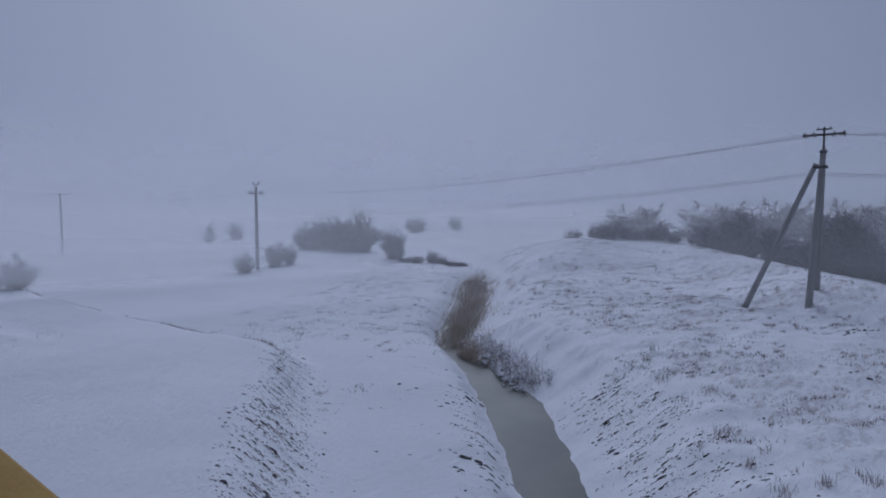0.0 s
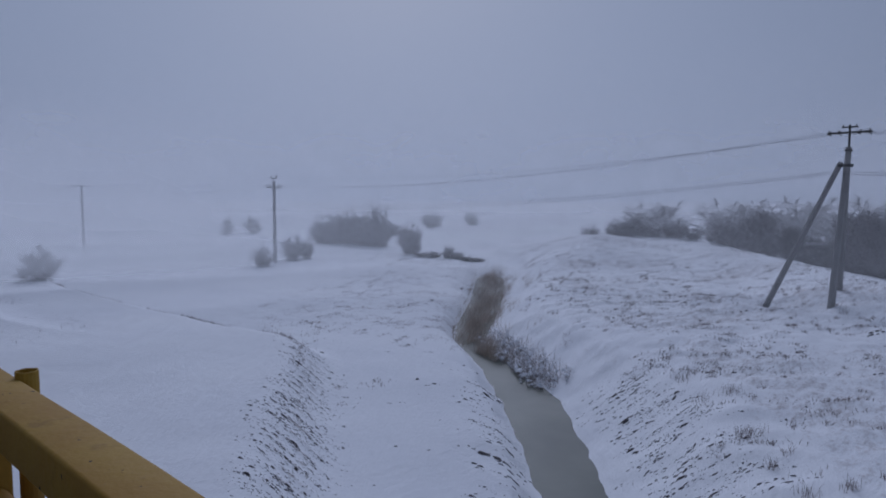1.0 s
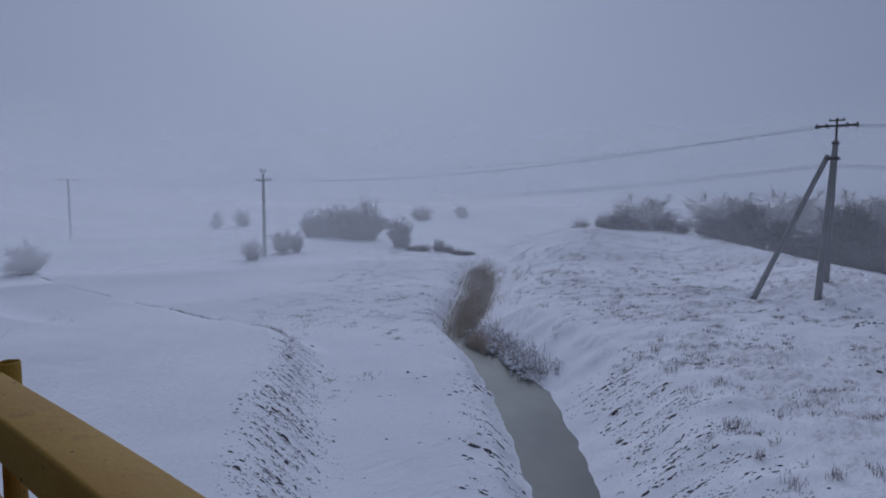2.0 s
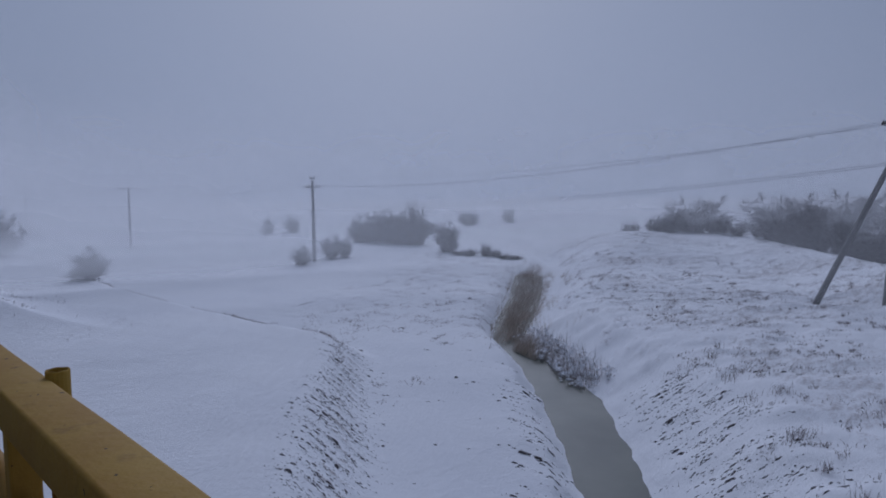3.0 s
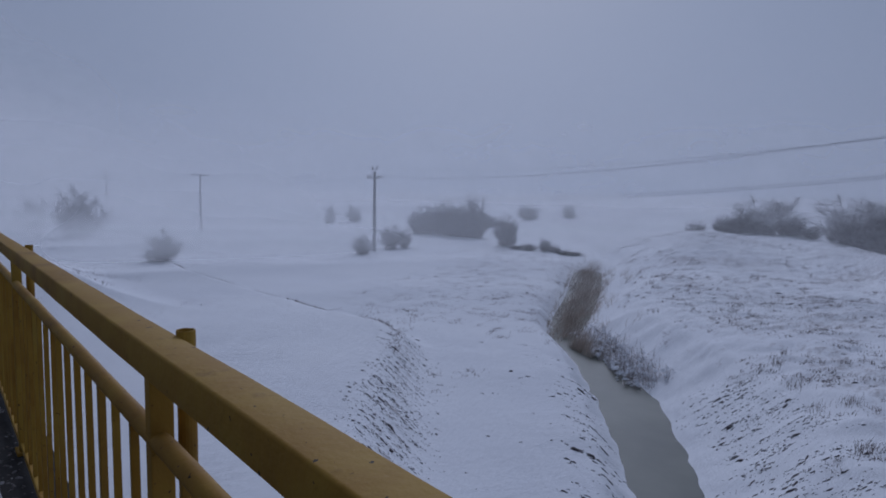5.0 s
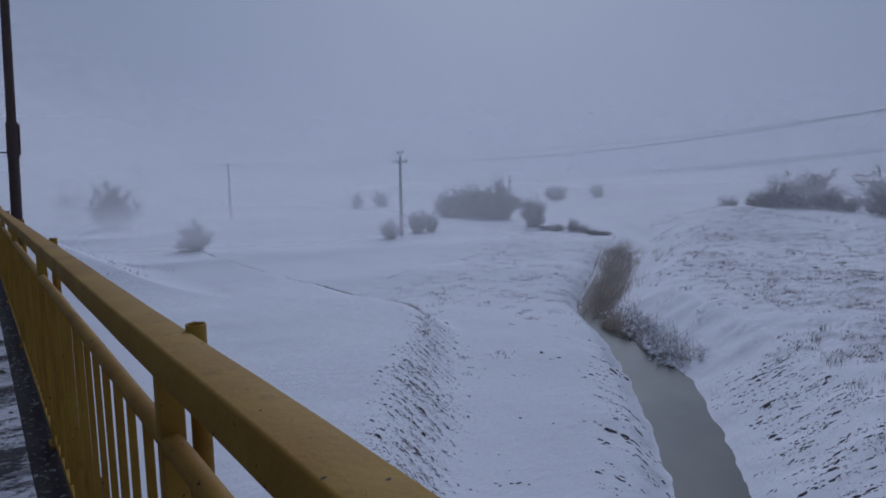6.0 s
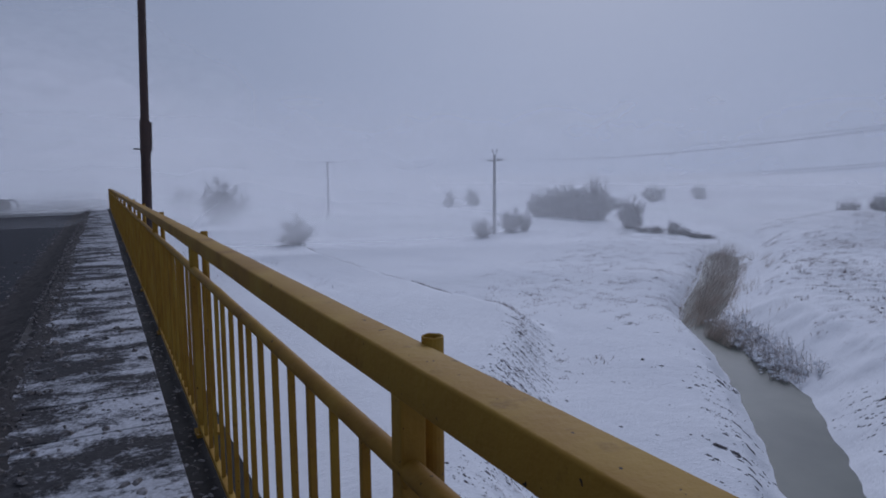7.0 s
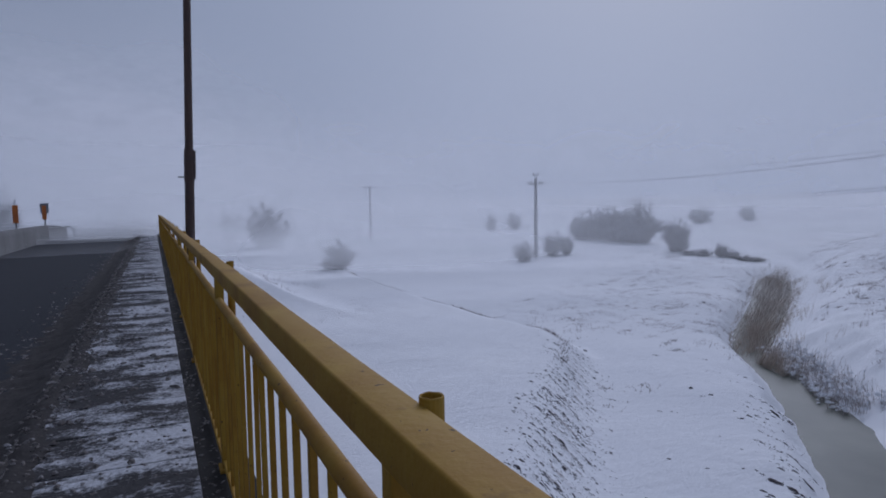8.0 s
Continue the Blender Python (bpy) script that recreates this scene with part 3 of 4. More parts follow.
rod(bm, (LX, LY, TOP - 1.6), (LX, LY, TOP + 0.1), 0.055, 0.05, 8)
part("steel_top", bm, STEEL, corner)
for dx, h in ((-0.16, TOP - 0.28), (0.16, TOP - 0.28), (0.0, TOP - 0.02)):
    bm = bmesh.new()
    w = 0.92 if dx else 0.35
    box(bm, (LX + dx - 0.035, LY - w, h - 0.035), (LX + dx + 0.035, LY + w, h + 0.035), 0.008)
    part("crossarm", bm, STEEL, corner)
    for q in ((-0.85, -0.45, 0.45, 0.85) if dx else (-0.28, 0.28)):
        bm = bmesh.new()
        insulator(bm, (LX + dx, LY + q, h + 0.03), 0.5)
        part("insulator", bm, GLASS, corner)
for q in (-0.85, -0.4, 0.4, 0.85):
    bm = bmesh.new()
    rod(bm, (LX - 0.42, LY + q, TOP - 0.36), (LX + 0.42, LY + q, TOP - 0.36), 0.03, 0.03, 6)
    part("strain_insulator", bm, GLASS, corner)


def wire(a, b, sag, r, label, group):
    """A hanging wire, as one thin tube."""
    a, b = Vector(a), Vector(b)
    n, k = 24, 4
    bm = bmesh.new()
    d = (b - a).normalized()
    s = d.cross(Vector((0, 0, 1))).normalized()
    u = s.cross(d)
    rings = []
    for i in range(n + 1):
        t = i / n
        c = a.lerp(b, t) - Vector((0, 0, 4 * sag * t * (1 - t)))
        rings.append([bm.verts.new(c + (s * math.cos(q) + u * math.sin(q)) * r) for q in (0.8, 2.37, 3.94, 5.5)])
    for p, q in zip(rings, rings[1:]):
        for i in range(k):
            bm.faces.new((p[i], p[(i + 1) % k], q[(i + 1) % k], q[i]))
    ob = part("overhead_wire", bm, WIRE)
    tagged(ob, label, "power line wire", group)


zp1, zp2, zp3, zp4, zp5 = z1, ground_z(*P2), ground_z(*P3), ground_z(*P4), ground_z(*P5)
GROUP = "overhead wires"
TXT = "thin dark overhead wire between power poles"
for q, (ox, oz) in zip((0.9, 0.1, -0.8), ((-0.62, -0.75), (0.6, -0.75), (0.0, 0.25))):
    wire((P1[0] - 0.2, P1[1] - 0.42 + q, zp1 + TOP - 0.25), (P2[0] + ox, P2[1] - 0.1, zp2 + 8.95 + oz), 1.05, 0.009, TXT, GROUP)
    wire((P1[0] + 0.5, P1[1] - 0.42 + q, zp1 + TOP - 0.25), (P1[0] + 8 + q, P1[1] - 50, zp1 + TOP + 0.3), 0.9, 0.009, TXT, GROUP)
    wire((P2[0] + ox, P2[1] - 0.1, zp2 + 8.95 + oz), (P3[0] + ox, P3[1], zp3 + 8.85), 1.0, 0.009, TXT, GROUP)
    wire((P3[0] + ox, P3[1], zp3 + 8.85), (P4[0] + ox, P4[1], zp4 + 8.8), 0.8, 0.012, TXT, GROUP)
for q in (0.12, -0.12):
    wire((P1[0] + q, P1[1] + 0.2, zp1 + 6.72 + q * 0.5), (P2[0] + q, P2[1] - 0.2, zp2 + 6.35 + q * 1.4), 0.95, 0.012, "dark overhead cable slung below the power wires", GROUP)
    wire((P1[0] + q, P1[1] - 0.2, zp1 + 6.72 + q * 0.5), (P1[0] + 8 + q, P1[1] - 50, zp1 + 6.9), 0.9, 0.012, "dark overhead cable slung below the power wires", GROUP)


# ---- leafless bushes and trees ----
def stick(vs, fs, a, b, r1, r2):
    a, b = Vector(a), Vector(b)
    d = (b - a).normalized()
    s = d.orthogonal().normalized()
    u = d.cross(s)
    k = len(vs)
    for c, r in ((a, r1), (b, r2)):
        for q in (0, 2.094, 4.189):
            vs.append(tuple(c + (s * math.cos(q) + u * math.sin(q)) * r))
    for i in range(3):
        j = (i + 1) % 3
        fs.append((k + i, k + j, k + 3 + j, k + 3 + i))


def bush_meshes(seed, stems, trunk, fan=0.0):
    """A bush about 1 m high and wide: stems that curve out to an uneven round crown, with side twigs."""
    rnd = random.Random(seed)
    wood, twigs = ([], []), ([], [])

    def any_way():
        while True:
            v = Vector((rnd.uniform(-1, 1), rnd.uniform(-1, 1), rnd.uniform(-1, 1)))
            if 0.05 < v.length < 1:
                return v.normalized()

    base = Vector((0, 0, 0.2)) if trunk else Vector((0, 0, -0.04))
    for _ in range(stems):
        w = any_way()
        w.z = abs(w.z) if not trunk or w.z < -0.5 else w.z
        if not trunk:
            w.z = fan + (1 - fan) * w.z ** 0.7
        reach = (rnd.uniform(0.25, 1) ** 0.5) * (0.82 + 0.30 * noise.noise(w * 1.7 + Vector((seed, 0, 0))))
        mid, tall = (0.55, 0.45) if trunk else (0.06, 0.92)
        end = Vector((w.x * 0.52 * reach, w.y * 0.52 * reach, mid + w.z * tall * reach))
        start = base + Vector((rnd.gauss(0, 0.05), rnd.gauss(0, 0.05), 0)) * (0.2 if trunk else 2.6)
        spread = 0.35 if trunk else 0.55
        bend = Vector((end.x * spread, end.y * spread, start.z + (end.z - start.z) * (0.62 if trunk else 0.56)))
        line = []
        for i in range(7):
            t = i / 6
            p = start * (1 - t) ** 2 + bend * 2 * t * (1 - t) + end * t * t
            line.append(p + Vector((rnd.gauss(0, 0.012), rnd.gauss(0, 0.012), rnd.gauss(0, 0.010))) * (i > 0))
        for i in range(6):
            stick(wood[0], wood[1], line[i], line[i + 1], 0.009 * (1 - i / 6.6), 0.009 * (1 - (i + 1) / 6.6))
        for _k in range(14):
            t = 6 - 4.6 * rnd.random() ** 1.35
            i = min(5, int(t))
            p = line[i].lerp(line[i + 1], t - i)
            d = ((line[i + 1] - line[i]).normalized() * 0.6 + any_way() * 0.8 + Vector((0, 0, 0.22))).normalized()
            q = p + d * rnd.uniform(0.07, 0.16)
            e = q + (d + any_way() * 0.5).normalized() * rnd.uniform(0.05, 0.11)
            stick(twigs[0], twigs[1], p, q, 0.0048, 0.0036)
            stick(twigs[0], twigs[1], q, e, 0.0036, 0.0018)
            for _j in range(3):
                g = p.lerp(q, rnd.uniform(0.3, 1))
                stick(twigs[0], twigs[1], g, g + (d * 0.5 + any_way()).normalized() * rnd.uniform(0.04, 0.10), 0.0034, 0.0016)
    if trunk:
        stick(wood[0], wood[1], (0, 0, -0.06), (0.01, 0.01, 0.24), 0.032, 0.024)
    out = []
    for nm, (v, f) in (("trunk", wood), ("crown", twigs)):
        me = bpy.data.meshes.new(nm)
        me.from_pydata(v, [], f)
        me.update()
        me.materials.append(BARK if nm == "trunk" else TWIG)
        out.append(me)
    return out, 0.95, 0.98


BUSHES = [bush_meshes(11, 52, False), bush_meshes(12, 56, False), bush_meshes(13, 40, True), bush_meshes(14, 52, True), bush_meshes(23, 54, False, 0.22)]


def bush(x, y, high, wide, kind, turn, label, name="bush", group="leafless bushes"):
    (wood, crown), top, w = BUSHES[kind]
    ob = empty(name, (x, y, ground_z(x, y)))
    ob.rotation_euler = (0, 0, radians(turn))
    ob.scale = (wide / w, wide / w, high / top)
    tagged(ob, label, "tree" if name == "tree" else "bush", group)
    for nm, me in (("trunk", wood), ("crown", crown)):
        c = new(nm, me)
        c.parent = ob
        if nm == "crown":
            c["kind"] = "stuff"
    return ob


FROSTED = "leafless frosted bush standing in the snow"
bush(12.4, 45.9, 2.4, 3.0, 0, 10, "round leafless bush on the ridge edge")
bush(34.6, 55.0, 2.3, 2.7, 4, 40, "small leafless bush beside a power pole")
bush(40.5, 58.4, 3.0, 3.1, 4, 80, "small leafless bush beside a power pole")
bush(42.6, 59.0, 2.6, 2.6, 4, 150, "small leafless bush beside a power pole")
for x, y, h, w, k in ((59.4, 78.6, 4.6, 4.6, 0), (59.9, 75.7, 5.4, 5.0, 1), (59.7, 72.0, 5.5, 5.0, 0), (59.3, 68.4, 5.7, 4.8, 1), (59.6, 65.5, 6.9, 3.8, 1), (59.5, 66.9, 5.0, 4.6, 0), (60.9, 72.3, 4.6, 5.2, 1), (59.5, 65.0, 4.2, 3.6, 0)):
    bush(x, y, h, w, k, x * 37 + y * 11, "dense dark thicket bush on the snowy field", group="thicket")
bush(53.8, 53.4, 4.1, 3.6, 0, 200, "round dark bush near the creek")
bush(53.6, 53.2, 3.8, 3.4, 1, 20, "round dark bush near the creek")
for x, y, h, w in ((51.4, 49.1, 0.6, 2.4), (52.1, 47.9, 0.9, 2.6), (53.1, 46.6, 1.6, 1.9), (53.8, 45.9, 0.9, 2.4), (54.5, 45.0, 0.7, 2.5), (55.0, 43.8, 0.5, 2.6)):
    bush(x, y, h, w, 4, y * 90, "low brush along the creek", group="creek brush")
for x, y, h, w, k in ((62, 112, 4, 3, 0), (68, 113, 4, 4, 1), (115, 108, 4.5, 7, 0), (128, 106, 4, 5, 1), (78, 83, 3, 6, 0)):
    bush(x, y, h, w, k, x * 11, "far bush faint in the blowing snow", group="far bushes")

hedge = random.Random(81)
# x, y, height of the crown's top, mesh
for x, y, top, k in ((69.1, 34.1, -0.3, 0), (68.1, 31.8, 0.4, 1), (67.8, 30.0, -0.6, 0), (67.2, 28.4, -1.3, 1), (67.0, 26.9, -0.8, 1), (66.5, 25.5, -0.3, 0), (66.1, 23.8, -1.1, 1), (65.8, 21.9, -1.9, 0), (64.2, 20.3, 0.1, 0), (63.6, 18.8, -0.5, 1), (63.1, 17.3, 0.1, 3), (62.9, 17.0, -1.2, 0), (62.4, 16.1, 0.95, 3), (62.0, 15.8, -0.9, 1),
                     (61.6, 15.1, -1.2, 0), (60.1, 13.1, -0.5, 3), (60.0, 13.0, -1.5, 1), (59.3, 12.0, -1.3, 0), (58.6, 10.8, -1.0, 1), (58.3, 9.7, -0.8, 1), (57.0, 8.1, 0.0, 0), (56.2, 7.1, 1.1, 3), (56.0, 7.2, 0.0, 1), (55.8, 6.3, 0.4, 0), (55.4, 5.3, -0.5, 0), (54.5, 4.3, -0.5, 1), (53.6, 3.3, -0.2, 1), (52.7, 2.1, 0.1, 0), (78.1, 42.6, -1.4, 0)):
    h = (top - ground_z(x, y)) * 0.9
    bush(x, y, h, (h + 0.6) * hedge.uniform(0.95, 1.2) * (0.85 if k == 3 else 1), k, hedge.uniform(0, 360), "bare dark shrub behind the snowy hill crest", "tree" if k == 3 else "bush", "hedge behind the hill")
for x, y, h, w in ((116.6, 50.4, 7, 15), (115.8, 35.9, 7.5, 16), (116.6, 25.8, 8, 16), (116.5, 15.7, 8, 17), (115.5, 6.1, 8, 17)):
    bush(x, y, h, w, 1, x * 7, "far bush faint in the blowing snow", group="far bushes")
bush(11.6, 73, 5.4, 6.4, 4, 30, "spreading bare tree beside the road embankment", "tree")
bush(9.5, 92, 4.2, 4.0, 1, 60, "far bush faint in the blowing snow", group="far bushes")
bush(-17, 92, 8.0, 5.0, 0, 60, "far tree faint in the blowing snow", "tree", "far bushes")

# ---- across the road: marker plates and a sign ----
for y, h in ((29.7, 0.98), (37.3, 1.04)):
    z = float(deck_z(y)) + 0.66
    m = empty("marker_post", (-5.37, y, z))
    tagged(m, "orange marker plate on a post at the parapet", "road marker", "marker plates")
    bm = bmesh.new()
    rod(bm, (0, 0, -0.03), (0, 0, h - 0.05), 0.03, 0.03, 8)
    part("post", bm, STEEL, m)
    bm = bmesh.new()
    box(bm, (-0.1, -0.06, h - 0.72), (0.1, -0.032, h), 0.02)
    part("plate", bm, ORANGE, m)
sign = empty("road_sign", (-5.65, 39.5, float(deck_z(39.5)) - 0.5))
tagged(sign, "grey back of a road sign beside the road", "road sign")
bm = bmesh.new()
rod(bm, (0, 0, -0.3), (0, 0, 2.35), 0.035, 0.035, 8)
part("post", bm, STEEL, sign)
bm = bmesh.new()
box(bm, (-0.2, -0.06, 1.85), (0.2, -0.032, 2.4), 0.03)
part("plate", bm, SIGNGREY, sign)
hoop = empty("guard_rail_end", (-5.3, 46.0, float(deck_z(46.0)) - 0.3))
tagged(hoop, "bent steel end of a roadside guard rail", "guard rail")
bm = bmesh.new()
for i in range(8):
    a1, a2 = math.pi * i / 8, math.pi * (i + 1) / 8
    rod(bm, (0.35 * math.cos(a1), 0, 0.75 + 0.35 * math.sin(a1)), (0.35 * math.cos(a2), 0, 0.75 + 0.35 * math.sin(a2)), 0.04, 0.04, 6)
part("hoop", bm, STEEL, hoop)
for q in (-0.35, 0.35):
    bm = bmesh.new()
    rod(bm, (q, 0, -0.5), (q, 0, 0.76), 0.04, 0.04, 6)
    part("leg", bm, STEEL, hoop)


# ---- stalks: reeds, frosted weeds, dry grass ----
def blades(name, spots, mat, label, category, width=0.012):
    """Thin bent blades as one mesh; spots: x, y, z, height, lean x, lean y."""
    vs, fs = [], []
    for x, y, z, h, lx, ly in spots:
        a = random.uniform(0, 3.14)
        wx, wy = math.cos(a) * width, math.sin(a) * width
        k = len(vs)
        vs += [(x - wx, y - wy, z - 0.03), (x + wx, y + wy, z - 0.03),
               (x + lx * 0.35 - wx * 0.8, y + ly * 0.35 - wy * 0.8, z + h * 0.6), (x + lx * 0.35 + wx * 0.8, y + ly * 0.35 + wy * 0.8, z + h * 0.6),
               (x + lx, y + ly, z + h)]
        fs += [(k, k + 1, k + 3, k + 2), (k + 2, k + 3, k + 4)]
    ob = mesh_ob(name, vs, fs, mat)
    return tagged(ob, label, category, kind="stuff")


def scatter(n, xs, ys, keep, seed):
    """n spots in a box, thinned by keep(x, y, d, e, along)."""
    r = np.random.RandomState(seed)
    x, y = r.uniform(*xs, n), r.uniform(*ys, n)
    d, half, along = creek_frame(x, y)
    p = keep(x, y, d, np.abs(d) - half, along)
    ok = r.uniform(0, 1, n) < p
    x, y = x[ok], y[ok]
    return x, y, ground_parts(x, y)[0], r


S0 = float(creek_frame(np.array([21.8]), np.array([14.6]))[2][0])


def creek_spots(n, s0, s1, spread, seed):
    """Spots along a stretch of the creek, densest at its middle."""
    r = np.random.RandomState(seed)
    pts = np.array(CREEK)
    run = np.concatenate([[0], np.cumsum(np.hypot(*np.diff(pts, axis=0).T))])
    t = r.uniform(s0, s1, n)
    px_, py_ = np.interp(t, run, pts[:, 0]), np.interp(t, run, pts[:, 1])
    qx, qy = np.interp(t + 0.5, run, pts[:, 0]) - px_, np.interp(t + 0.5, run, pts[:, 1]) - py_
    k = np.hypot(qx, qy)
    h = np.interp(t, run, HALF)
    d = np.clip(r.normal(-0.14, 0.58, n), -1.6, 0.95) * h * spread
    d = np.where(t < s0 + 4, np.minimum(d, 0.0 + 0.9 * (t - s0) / 4), d)
    x, y = px_ - qy / k * d, py_ + qx / k * d
    keep = r.uniform(0, 1, n) < (0.15 + 0.85 * smooth(wave(x, y, 2.2, 77) + 0.5)) * smooth((s1 - t) / 9)
    return x[keep], y[keep], (1.15 - 0.6 * np.abs(d / h))[keep], r


x, y, tall, r = creek_spots(15000, S0 + 2.2, S0 + 41, 1.2, 21)
z = np.maximum(ground_parts(x, y)[0], WATER_Z - 0.05)
blades("reeds", [(a, b, c, q * r.uniform(0.25, 1.0) * r.uniform(0.6, 1.2), r.normal(0.20, 0.22), r.normal(-0.18, 0.2)) for a, b, c, q in zip(x, y, z, tall)], REED, "brown dry reeds filling the frozen creek", "reeds", 0.0075)
x, y, z, r = scatter(46000, (19, 34), (9, 26), lambda x, y, d, e, s: (d < 0) * smooth((s - S0 + 3.0) / 1.2) * smooth((S0 + 9 - s) / 6) * smooth((e + 0.9) / 0.5) * smooth((1.3 - e) / 1.2) * 0.9, 22)
weed_x, weed_y = x[::max(1, len(x) // 330)], y[::max(1, len(x) // 330)]
blades("frosted_weeds", [(a, b, max(c, WATER_Z - 0.05), r.uniform(0.15, 0.52), r.normal(0, 0.16), r.normal(0, 0.14)) for a, b, c in zip(x, y, z)], FROST, "snow-frosted weeds at the water's edge", "weeds", 0.008)


def tufts(n, xs, ys, keep, seed, tall, per, size):
    x, y, z, r = scatter(n, xs, ys, keep, seed)
    out = []
    for a, b in zip(x, y):
        k = r.randint(per // 2, per * 2)
        s = r.uniform(0.5, 1.5) * size
        px_, py_ = a + r.normal(0, s, k), b + r.normal(0, s * 0.6, k)
        pz = ground_parts(px_, py_)[0]
        out += [(i, j, q, r.uniform(0.35, 1.0) * tall, r.normal(0.05, 0.10), r.normal(0, 0.10)) for i, j, q in zip(px_, py_, pz)]
    return out


blades("bank_reeds", tufts(420, (22, 52), (10, 46), lambda x, y, d, e, s: (d < 0) * smooth((s - S0 - 3) / 2) * smooth((S0 + 34 - s) / 8) * (e > -0.3) * smooth((2.6 - e) / 2.4), 28, 0.62, 20, 0.32), REED, "ragged pale reeds thinning out up the bank", "reeds", 0.006)
clump = lambda x, y: 0.10 + 0.90 * smooth((wave(x, y, 0.9, 31) + 0.02) / 0.4)
blades("dry_grass", tufts(6200, (14, 66), (-8, 44), lambda x, y, d, e, s: (d < 0) * (e > 1.6) * (e < 22) * clump(x, y) * smooth((e - 1.2) / 3 + (s > S0) * 0.6), 23, 0.13, 11, 0.13), STALK, "dry grey-brown grass tufts poking through snow", "grass", 0.009)


def along_creek(r, lo, hi, d0, d1):
    t = r.uniform(lo, hi)
    i = next(k for k in range(len(CREEK) - 1) if CREEK[k + 1][0] > t)
    (ax, ay), (bx, by) = CREEK[i], CREEK[i + 1]
    f = (t - ax) / (bx - ax)
    n = math.hypot(bx - ax, by - ay)
    d = r.uniform(d0, d1)
    return ax + f * (bx - ax) + (by - ay) / n * d, ay + f * (by - ay) - (bx - ax) / n * d


def grass_patches(spots, seed, tall, per):
    """Elongated low patches: x, y, length, width, heading."""
    r = np.random.RandomState(seed)
    out = []
    for x, y, lg, wd, a in spots:
        k = int(per * r.uniform(0.6, 1.4))
        u, v = r.normal(0, lg / 2, k), r.normal(0, wd / 2, k)
        px_, py_ = x + u * math.cos(a) - v * math.sin(a), y + u * math.sin(a) + v * math.cos(a)
        pz = ground_parts(px_, py_)[0]
        out += [(i, j, q, r.uniform(0.3, 1.0) * tall, r.normal(0.04, 0.08), r.normal(0, 0.08)) for i, j, q in zip(px_, py_, pz)]
    return out


rp = random.Random(83)
spots = [(25.3, 3.7, 2.4, 0.35, -0.75), (23.2, 4.3, 1.3, 0.3, -0.8), (20.2, 2.4, 1.5, 0.3, -0.8), (26.9, 1.85, 1.6, 0.35, -0.8), (19.6, 1.9, 1.0, 0.3, -0.7), (30.0, 11.9, 1.4, 0.35, -0.7), (21.5, 6.4, 1.0, 0.3, -0.7), (29.3, 14.1, 1.2, 0.3, -0.8), (31.7, 3.1, 2.2, 0.35, -0.8), (27.9, 6.25, 1.6, 0.3, -0.9), (23.9, 2.4, 1.8, 0.3, -1.0), (25.9, 1.0, 1.4, 0.3, -1.1), (23.5, 7.0, 1.2, 0.35, -0.9), (27.5, 11.1, 1.2, 0.3, -0.8), (30.5, 14.0, 1.0, 0.3, -0.8)]
for _ in range(190):
    x_, y_ = along_creek(rp, 13, 58, 3.8, 21)
    spots.append((x_, y_, rp.uniform(0.4, 1.7), rp.uniform(0.10, 0.30), -0.75 + rp.gauss(0, 0.3)))
blades("hillside_grass", grass_patches(spots, 84, 0.13, 42), STALK, "low streaks of dry grass across the snowy hillside", "grass", 0.008)
spots = [(36.1, 5.2, 0.3, 0.3, 0), (39.6, 5.55, 0.35, 0.3, 0), (36.0, 8.4, 0.3, 0.25, 0), (35.2, 4.6, 0.5, 0.3, 0), (16.3, 3.3, 0.34, 0.26, 0), (16.6, 3.1, 0.3, 0.25, 0), (14.85, 2.25, 0.2, 0.18, 0), (14.45, 0.65, 0.22, 0.2, 0), (13.9, 1.35, 0.5, 0.25, 0.4), (15.1, -0.05, 0.5, 0.25, 0.2), (18.6, 5.2, 0.5, 0.3, 0.2), (20.3, 6.4, 0.6, 0.3, 0.3), (19.4, 4.6, 0.4, 0.3, 0)]
blades("weed_clumps", grass_patches(spots, 85, 0.30, 46), STALK, "brown dry weed clumps on the bank's brow", "weeds", 0.005)
blades("dry_weeds", tufts(40, (14, 40), (-4, 25), lambda x, y, d, e, s: (d < 0) * (e > 2.4) * (e < 8) * 1.0, 24, 0.34, 20, 0.25), STALK, "taller dry weed clumps on the bank", "weeds", 0.008)
blades("bank_grass", tufts(1900, (12, 52), (10, 56), lambda x, y, d, e, s: (d > 0) * (e > 0.2) * np.where(s > S0 + 2, 1, 0.15) * smooth((15 - e) / 9) * 0.8, 25, 0.10, 14, 0.30), STALK, "dry grass along the creek bank", "grass", 0.009)
x, y, z, r = scatter(2600, (2.0, 9.5), (26, 66), lambda x, y, d, e, s: smooth((wave(x, y, 0.7, 91) + 0.2) / 0.5), 27)
blades("embankment_grass", [(a, b, c, r.uniform(0.03, 0.12), r.normal(0.05, 0.08), r.normal(0, 0.08)) for a, b, c in zip(x, y, z)], STALK, "dry grass on the road embankment slope", "grass", 0.012)
ry = np.concatenate([np.linspace(16, 46, 900), np.random.RandomState(5).uniform(20, 27, 420)])
rr = np.random.RandomState(26)
rx = np.interp(ry, RIDGE_Y, RIDGE_X) + 0.9 + rr.normal(0, 0.18, len(ry))
keep_r = (np.sin(ry * 1.3) + np.sin(ry * 0.7 + 1) > -0.4)
blades("ridge_grass", [(a, b, c, rr.uniform(0.04, 0.15), rr.normal(0.04, 0.06), rr.normal(0, 0.06)) for a, b, c in zip(rx[keep_r], ry[keep_r], ground_parts(rx[keep_r], ry[keep_r])[0])], STALK, "thin dry grass along the ridge edge", "grass", 0.010)


